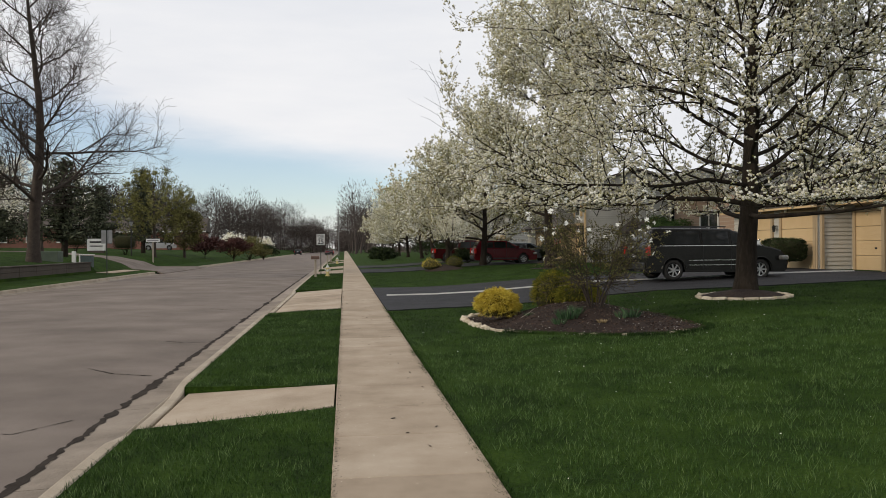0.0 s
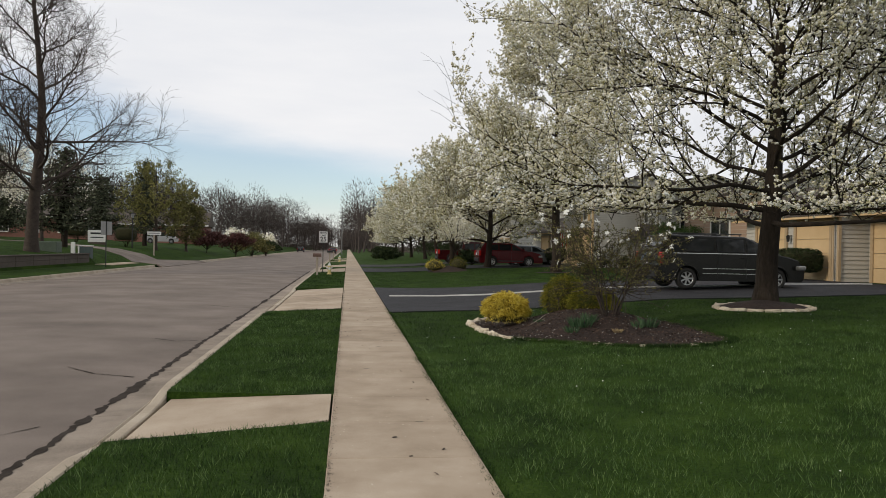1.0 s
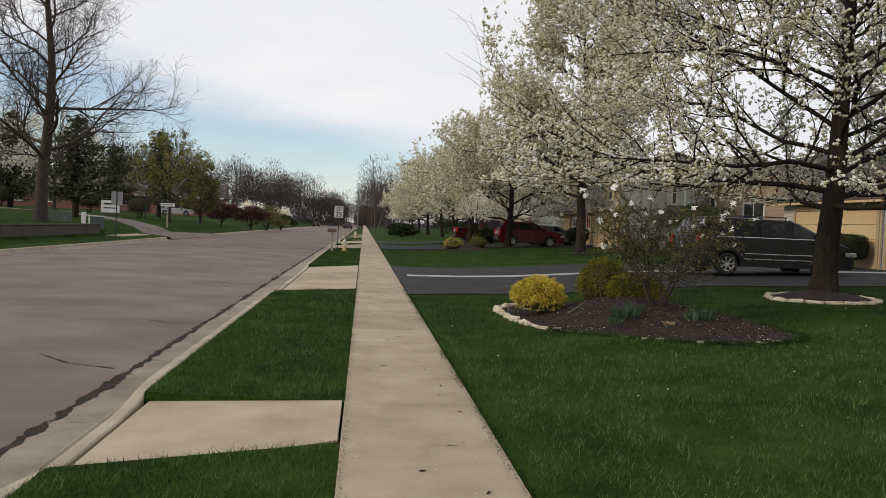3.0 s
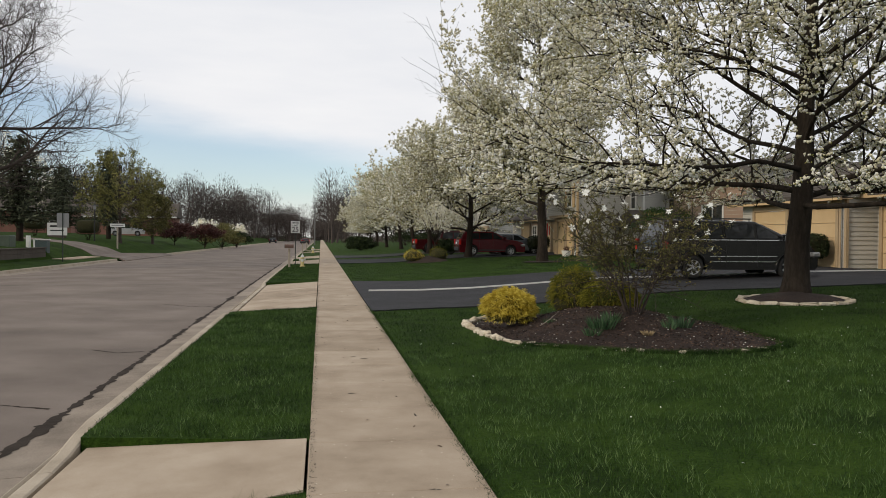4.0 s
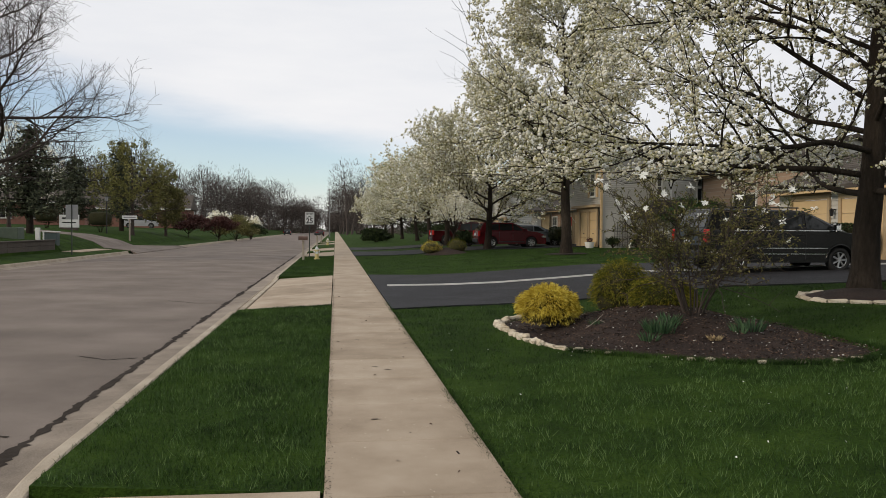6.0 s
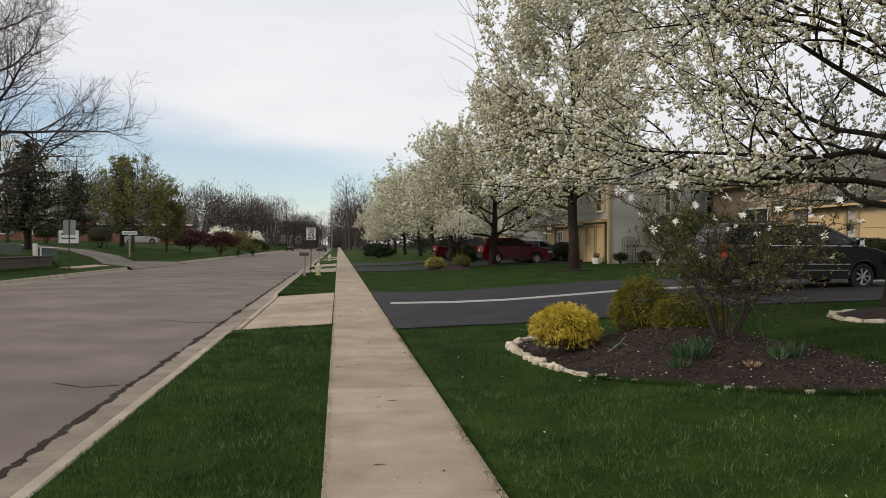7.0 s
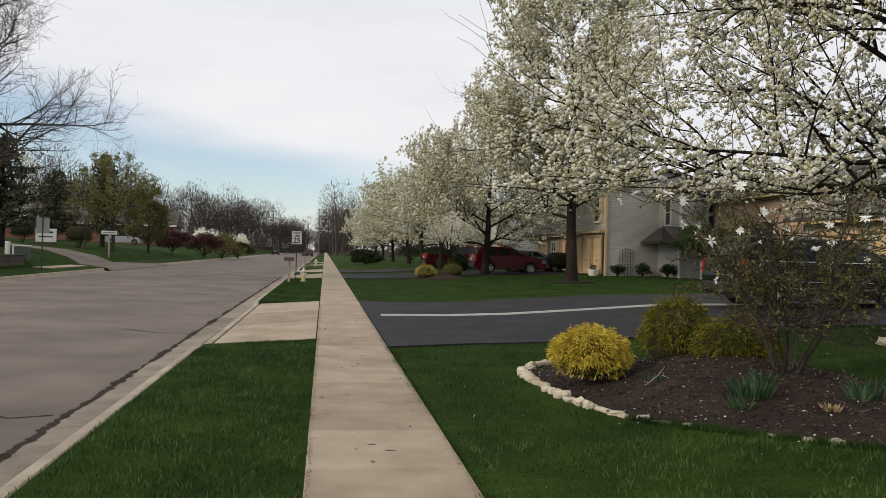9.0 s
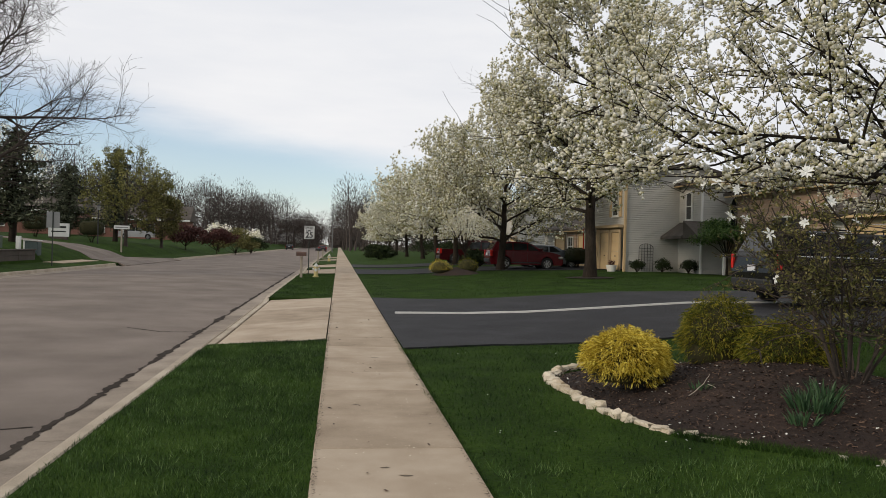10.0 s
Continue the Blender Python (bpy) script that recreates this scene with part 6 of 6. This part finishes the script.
# ---- far woods ----
wg = np.random.default_rng(91)
kinds = []
for k in range(5):
    h = (11.0, 12.5, 13.0, 14.5, 15.5)[k]
    g, lines, spots, _ = skeleton_tree(60 + k, (0, 0, 0), h, 4.2, 2.2, 0.24, 11, fine=1, density=0.5)
    V, F = tubes([l for l in lines if l[1][0] > 0.05], lambda q: 5 if q > 0.1 else 3)
    n = 1100                                        # fine twigs fanning out towards a domed outline
    d = g.normal(0, 1, (n, 3))
    d[:, 2] = np.abs(d[:, 2]) * 1.1 - 0.35
    d /= np.linalg.norm(d, axis=1)[:, None]
    lump = np.array([1 + 0.30 * noise.noise(Vector(q) * 1.9 + Vector((k * 3.1, 0, 0))) for q in d])[:, None]
    at = d * lump * np.array([4.4, 4.4, h * 0.5]) * g.uniform(0.25, 0.93, (n, 1)) ** 0.6 + np.array([0, 0, h * 0.5])
    way = d + g.normal(0, 0.35, (n, 3)) + np.array([0, 0, 0.35])
    way /= np.linalg.norm(way, axis=1)[:, None]
    s = np.cross(way, g.normal(0, 1, (n, 3)))
    s /= np.linalg.norm(s, axis=1)[:, None]
    ln, wd = g.uniform(0.35, 0.8, (n, 1)), g.uniform(0.025, 0.055, (n, 1))
    T = np.stack([at - s * wd, at + s * wd, at + way * ln + s * wd * 0.3, at + way * ln - s * wd * 0.3], 1).reshape(-1, 3)
    kinds.append((np.concatenate([V, T]), np.concatenate([F, np.arange(4 * n).reshape(-1, 4) + len(V)])))
places = []
for k in range(74):
    f = wg.uniform(0, 1)
    places.append((-62 + 54 * f + wg.normal(0, 2), 150 + 150 * f ** 1.5 + wg.uniform(0, 35), wg.uniform(0.85, 1.2)))
for k in range(14):
    places.append((wg.uniform(1.5, 12), 190 + wg.uniform(0, 90), wg.uniform(0.95, 1.3)))
for k in range(12):
    places.append((wg.uniform(-105, -60), wg.uniform(110, 190), wg.uniform(0.8, 1.1)))
for k in range(16):
    places.append((wg.uniform(22, 80), 130 + wg.uniform(0, 90), wg.uniform(0.7, 1.0)))
for k in range(10):
    places.append((wg.uniform(-16, 8), 420 + wg.uniform(0, 60), wg.uniform(0.8, 1.1)))
wv, wf, base = [], [], 0
for x, y, s in places:
    v, q = kinds[wg.integers(0, 5)]
    a = wg.uniform(0, 6.283)
    rot = np.array([[math.cos(a), -math.sin(a), 0], [math.sin(a), math.cos(a), 0], [0, 0, 1]]) * s
    wv.append(v @ rot.T * 1.08 + np.array([x, y, level(x, y) - 0.3]))
    wf.append(q + base)
    base += len(v)
tagged(new("far_woods", mesh_from("far_woods", np.concatenate(wv), np.concatenate(wf), M["farwood"])), "distant belt of bare grey-brown trees", "woods", kind="stuff")
n = 8000
f = wg.uniform(0, 1, n)
p = np.stack([-90 + 82 * f + wg.normal(0, 2, n), 165 + 145 * f ** 1.5 + wg.uniform(0, 35, n), 0.3 + 9.0 * wg.uniform(0, 1, n) ** 1.4], 1)
V, F = cards(wg, p, 6, 1.6, 0.75, 0.09, 0.2)
q2 = np.stack([wg.uniform(6, 70, 1500), wg.uniform(150, 240, 1500), 0.3 + 4.5 * wg.uniform(0, 1, 1500) ** 1.5], 1)
V2, F2 = cards(wg, q2, 6, 1.6, 0.7, 0.15, 0.2)
V, F = np.concatenate([V, V2]), np.concatenate([F, F2 + len(V)])
q3 = np.stack([wg.uniform(-16, 14, 2200), wg.uniform(400, 470, 2200), 0.3 + 9.0 * wg.uniform(0, 1, 2200) ** 1.2], 1)
q3[:, 0] += np.where(np.abs(q3[:, 0] + 8) < 4, 12, 0)
V3, F3 = cards(wg, q3, 6, 2.0, 1.2, 0.12, 0.2)
V, F = np.concatenate([V, V3]), np.concatenate([F, F3 + len(V)])
tagged(new("far_undergrowth", mesh_from("far_undergrowth", V, F, M["farwood"])), "brown thicket under the distant bare trees", "woods", kind="stuff")

# ---- paving pieces and stones, then grass ----
walk_way = tagged(empty("sidewalk"), "pale weathered concrete sidewalk with scored joints", "pavement", kind="structure")
pitch, k0 = 1.26, 14.5 - 1.26 * 18
slab_mesh = {}


def slab(x0, x1, y0, y1, z, parent, name="slab", mat="concrete", thick=0.12):
    key = (round(x1 - x0, 3), round(y1 - y0, 3), mat)
    if key not in slab_mesh:
        bm = box(-(x1 - x0) / 2, (x1 - x0) / 2, -(y1 - y0) / 2, (y1 - y0) / 2, -thick, 0, 0.007)
        me = bpy.data.meshes.new(name)
        bm.to_mesh(me)
        bm.free()
        me.materials.append(M[mat])
        slab_mesh[key] = me
    ob = new(name, slab_mesh[key])
    ob.location = ((x0 + x1) / 2, (y0 + y1) / 2, z)
    ob.parent = parent
    return ob


tilt = random.Random(4)
for k in range(110):
    y0 = k0 + k * pitch
    s = slab(-0.105, 1.08, y0 + 0.004, y0 + pitch - 0.004, tilt.uniform(-0.002, 0.002), walk_way)
    s.rotation_euler = (tilt.uniform(-0.0015, 0.0015), tilt.uniform(-0.0015, 0.0015), 0)
part("joint_bed", box(-0.11, 1.07, k0, k0 + 110 * pitch, -0.14, -0.016), M["joint"], walk_way)
part("far_length", box(-0.105, 1.08, k0 + 110 * pitch, 420, -0.14, 0.0), M["concrete"], walk_way)
aprons = tagged(empty("apron"), "pale concrete crossings between sidewalk and kerb", "pavement", kind="structure")


def apron(y0, y1, parts):
    for k in range(parts):
        a, b = y0 + (y1 - y0) * k / parts, y0 + (y1 - y0) * (k + 1) / parts
        bm = bmesh.new()
        fl = FLARE
        top = [(-1.94, a - (fl if k == 0 else 0) + 0.006, -0.150), (-1.94, b + (fl if k == parts - 1 else 0) - 0.006, -0.150), (-0.128, b - 0.006, 0.0), (-0.128, a + 0.006, 0.0)]
        vs = [bm.verts.new(c) for c in top]
        lo = [bm.verts.new((c[0], c[1], c[2] - 0.12)) for c in top]
        bm.faces.new(vs)
        bm.faces.new(list(reversed(lo)))
        for i in range(4):
            bm.faces.new([vs[i], lo[i], lo[(i + 1) % 4], vs[(i + 1) % 4]])
        part("slab", bm, M["concrete"], aprons)


for (a, b), n in zip(APRONS, (1, 3, 2, 2, 2, 2)):
    apron(a, b, n)


def rock(name, size, seed, parent, at, turn, mat="limestone"):
    g = random.Random(seed)
    bm = box(-size[0] / 2, size[0] / 2, -size[1] / 2, size[1] / 2, -size[2] / 2, size[2] / 2, min(size) * 0.22, seg=1)
    for v in bm.verts:
        v.co += Vector((g.gauss(0, 0.07) * size[0], g.gauss(0, 0.09) * size[1], g.gauss(0, 0.09) * size[2]))
    ob = part(name, bm, M[mat], parent)
    ob.matrix_basis = pose(*at, g.gauss(0, 4), g.gauss(0, 4), turn)
    return ob


edging = tagged(empty("stone_edging"), "row of rough pale limestone pieces edging the bed", "edging")
g = random.Random(12)
start = 15 * 6
path = [RING[(start + i) % len(RING)] for i in range(-4, 52)]
gap, run = 0.0, 0
for (x0, y0), (x1, y1) in zip(path[:-1], path[1:]):
    seg = math.hypot(x1 - x0, y1 - y0)
    done = 0.0
    while gap + (seg - done) >= 0.0 and done < seg:
        f = done / seg
        x, y = x0 + (x1 - x0) * f, y0 + (y1 - y0) * f
        front, thin = y < 15.1, x > 3.5
        ln = g.choice((0.09, 0.11, 0.14, 0.17, 0.21)) * g.uniform(0.85, 1.1) * (0.8 if front else 1.0)
        h = g.uniform(0.04, 0.105) * (0.55 if front else 1.0)
        run += 1
        if not front or g.random() < (0.22 if thin else 0.75):
            rock("stone", (ln, g.uniform(0.08, 0.13) * (0.8 if front else 1.0), h), 100 + run, edging, (x + g.gauss(0, 0.022), y + g.gauss(0, 0.015), level(x, y) + h * 0.30), math.degrees(math.atan2(y1 - y0, x1 - x0)) + g.gauss(0, 22))
        done += ln * (g.uniform(1.0, 1.3) if not front else g.uniform(1.05, 2.0))
tree_ring = tagged(empty("stone_ring"), "ring of flat pale stones round the pear tree", "edging")
for k in range(19):
    a = k * 6.2832 / 19 + 0.1
    x, y = CX + 1.05 * math.cos(a), CY + 1.05 * math.sin(a)
    rock("stone", (0.31, 0.13, 0.07), 300 + k, tree_ring, (x, y, level(x, y) + 0.028), math.degrees(a) + 90)


def lawn_blades(name, n, x0, x1, y0, y1, h, w, seed, label, keep=None):
    g = np.random.default_rng(seed)
    x, y = g.uniform(x0, x1, n), g.uniform(y0, y1, n)
    ok = np.ones(n, bool)
    if keep is not None:
        ok = np.array([keep(a, b) for a, b in zip(x, y)])
    x, y = x[ok], y[ok]
    n = len(x)
    z = np.where(x < -0.1, -0.014 + (x + 0.124) * 0.0264, np.interp(x, PROFILE_X, PROFILE_Z)) - 0.006
    z = np.where((x > -0.1) & (x < 1.1), -0.03, z)
    patch = np.array([noise.noise((a * 1.3, b * 1.3, seed)) for a, b in zip(x, y)])
    p = np.stack([x, y, z], 1)
    a = g.uniform(0, 6.283, n)
    lean = g.uniform(0.1, 0.75, n)
    sway = np.stack([np.cos(a) * lean, np.sin(a) * lean, np.ones(n)], 1)
    ln = (h * g.uniform(0.5, 1.15, n) * (1 + 0.6 * patch))[:, None]
    b = g.uniform(0, 6.283, n)
    s = np.stack([np.cos(b), np.sin(b), np.zeros(n)], 1) * (w * g.uniform(0.6, 1.2, n))[:, None]
    mid, tip = p + sway * ln * 0.55, p + sway * ln * np.array([1.5, 1.5, 0.92])
    V = np.stack([p - s, p + s, mid + s * 0.7, mid - s * 0.7, tip], 1).reshape(-1, 3)
    i = np.arange(n) * 5
    F = np.concatenate([np.stack([i, i + 1, i + 2], 1), np.stack([i, i + 2, i + 3], 1), np.stack([i + 3, i + 2, i + 4], 1)])
    return tagged(new(name, mesh_from(name, V, F, M["blade"])), label, "grass", kind="stuff")


def open_lawn(x, y):
    if x > 1.2 + (y + 0.6) * 0.80:
        return False
    if y > 21.14 - 0.5 * max(0.0, 1 - (x - 1.1) / 1.6) + (0.25 if x > 6 else 0.0):
        return False
    if inside(x, y, BED) or math.hypot(x - CX, y - CY) < 1.12:
        return False
    return True


def strip_ok(x, y):
    for a, b in APRONS:
        f = FLARE * max(0, (-0.12 - x) / 1.8)
        if a - f - 0.01 < y < b + f + 0.01:
            return False
    return True


lawn_blades("lawn_grass", 125000, 1.07, 11.5, 3.6, 13.0, 0.046, 0.0022, 1, "thick dark green mown lawn grass", open_lawn)
lawn_blades("lawn_grass", 90000, 1.07, 17.0, 13.0, 21.6, 0.050, 0.0036, 2, "thick dark green mown lawn grass", open_lawn)
lawn_blades("lawn_grass", 42000, 1.07, 15.5, 32.5, 52.0, 0.05, 0.007, 3, "dark green mown grass beyond the driveway")
lawn_blades("verge_grass", 85000, -2.0, -0.10, 3.4, 21.8, 0.050, 0.0024, 4, "thick green grass in the strip by the kerb", strip_ok)
lawn_blades("verge_grass", 14000, -2.0, -0.10, 32.0, 52.0, 0.05, 0.007, 5, "thick green grass in the strip by the kerb")
lawn_blades("verge_grass", 9000, 1.02, 1.13, 3.4, 22.0, 0.045, 0.003, 6, "ragged grass edge along the sidewalk")
fg = np.random.default_rng(19)
rim = np.array(RING)
pick = fg.integers(0, len(rim), 26000)
rim_at = rim[pick] + (rim[(pick + 1) % len(rim)] - rim[pick]) * fg.uniform(0, 1, (26000, 1))
away = rim_at - np.array([4.7, 15.9])
rim_at = rim_at + away / np.linalg.norm(away, axis=1)[:, None] * fg.uniform(-0.03, 0.12, (26000, 1))
rim_at = rim_at[(rim_at[:, 1] < 14.9) & (rim_at[:, 0] > 3.0)]
root = np.array([(x, y, level(x, y) - 0.006) for x, y in rim_at])
turn, tall = fg.uniform(0, 6.283, len(root)), fg.uniform(0.035, 0.085, (len(root), 1))
side = np.stack([np.cos(turn), np.sin(turn), np.zeros(len(root))], 1) * 0.0032
lean = np.stack([np.sin(turn * 5) * 0.5, np.cos(turn * 5) * 0.5, np.ones(len(root))], 1)
V = np.stack([root - side, root + side, root + lean * tall], 1).reshape(-1, 3)
tagged(new("edge_grass", mesh_from("edge_grass", V, np.arange(len(V)).reshape(-1, 3), M["blade"])), "uncut grass leaning over the rim of the mulch", "grass", kind="stuff")
gp = np.random.default_rng(15)
pp = np.stack([gp.uniform(1.3, 11, 230), gp.uniform(4.5, 21, 230), np.zeros(230)], 1)
pp = np.array([(a, b, level(a, b) + 0.03) for a, b, c in pp if open_lawn(a, b)])
scatter("fallen_petals", pp, gp, 0.008, 0.7, 0.4, M["star"], "fallen white petals scattered on the lawn", "petals")
lp = np.stack([gp.uniform(-0.05, 1.02, 46), gp.uniform(4.5, 26, 46), np.full(46, 0.002)], 1)
scatter("leaf_litter", lp, gp, 0.017, 0.5, 0.3, M["chip"], "small dark bits of leaf litter on concrete", "litter")


for k, (edge_x, lean) in enumerate(((-0.095, 1), (1.07, -1))):
    q = 1600
    ep = np.stack([edge_x + lean * np.abs(gp.normal(0, 0.022, q)), gp.uniform(4.0, 30, q), np.full(q, -0.002)], 1)
    scatter("edge_dirt", ep, gp, 0.006, 0.6, 0.2, M["joint"], "crumbs of brown soil along the edge of the concrete", "dirt")
wp = np.stack([gp.uniform(-0.08, 1.05, 500), gp.uniform(4.0, 24, 500), np.full(500, 0.001)], 1)
scatter("loose_grit", wp, gp, 0.006, 0.7, 0.2, M["limestone"], "pale grit scattered over the concrete sidewalk", "grit")


# taller tufts that catch the light on the near lawn
def tufts(name, n, x0, x1, y0, y1, seed, label, keep):
    g = np.random.default_rng(seed)
    cx, cy = g.uniform(x0, x1, n), g.uniform(y0, y1, n)
    ok = np.array([keep(a, b) and noise.noise((a * 0.9, b * 0.9, 3)) > -0.35 for a, b in zip(cx, cy)])
    cx, cy = np.repeat(cx[ok], 6), np.repeat(cy[ok], 6)
    n = len(cx)
    cx, cy = cx + g.normal(0, 0.03, n), cy + g.normal(0, 0.03, n)
    z = np.where(cx < -0.1, -0.014 + (cx + 0.124) * 0.0264, np.interp(cx, PROFILE_X, PROFILE_Z)) - 0.006
    p = np.stack([cx, cy, z], 1)
    a, lean = g.uniform(0, 6.283, n), g.uniform(0.1, 0.8, n)
    sway = np.stack([np.cos(a) * lean, np.sin(a) * lean, np.ones(n)], 1)
    ln = g.uniform(0.05, 0.078, (n, 1))
    b = g.uniform(0, 6.283, n)
    s = np.stack([np.cos(b), np.sin(b), np.zeros(n)], 1) * 0.0028
    V = np.stack([p - s, p + s, p + sway * ln * np.array([1.3, 1.3, 1.0])], 1).reshape(-1, 3)
    tagged(new(name, mesh_from(name, V, np.arange(3 * n).reshape(-1, 3), M["tuft"])), label, "grass", kind="stuff")


tufts("grass_tufts", 8500, 1.2, 11, 3.8, 14.0, 31, "lighter blades standing above the mown lawn", open_lawn)
tufts("grass_tufts", 2200, -1.95, -0.2, 3.8, 21.0, 32, "lighter blades standing above the verge", strip_ok)
for k, (x, y, a, ln) in enumerate(((0.55, 13.75, 20, 0.06), (0.42, 13.95, -15, 0.05), (0.30, 11.4, 8, 0.06), (0.72, 8.2, 35, 0.05), (0.25, 16.2, -25, 0.05), (0.6, 19.5, 12, 0.08))):
    bm = bmesh.new()
    g = random.Random(k)
    rim = [bm.verts.new((x + ln * g.uniform(0.35, 1.0) * math.cos(radians(a) + q * 0.5236), y + 0.4 * ln * g.uniform(0.35, 1.0) * math.sin(q * 0.5236), 0.0035)) for q in range(12)]
    bm.faces.new(rim)
    tagged(part("stain", bm, M["joint"], None), "small brown stain on the concrete", "stain", kind="structure")
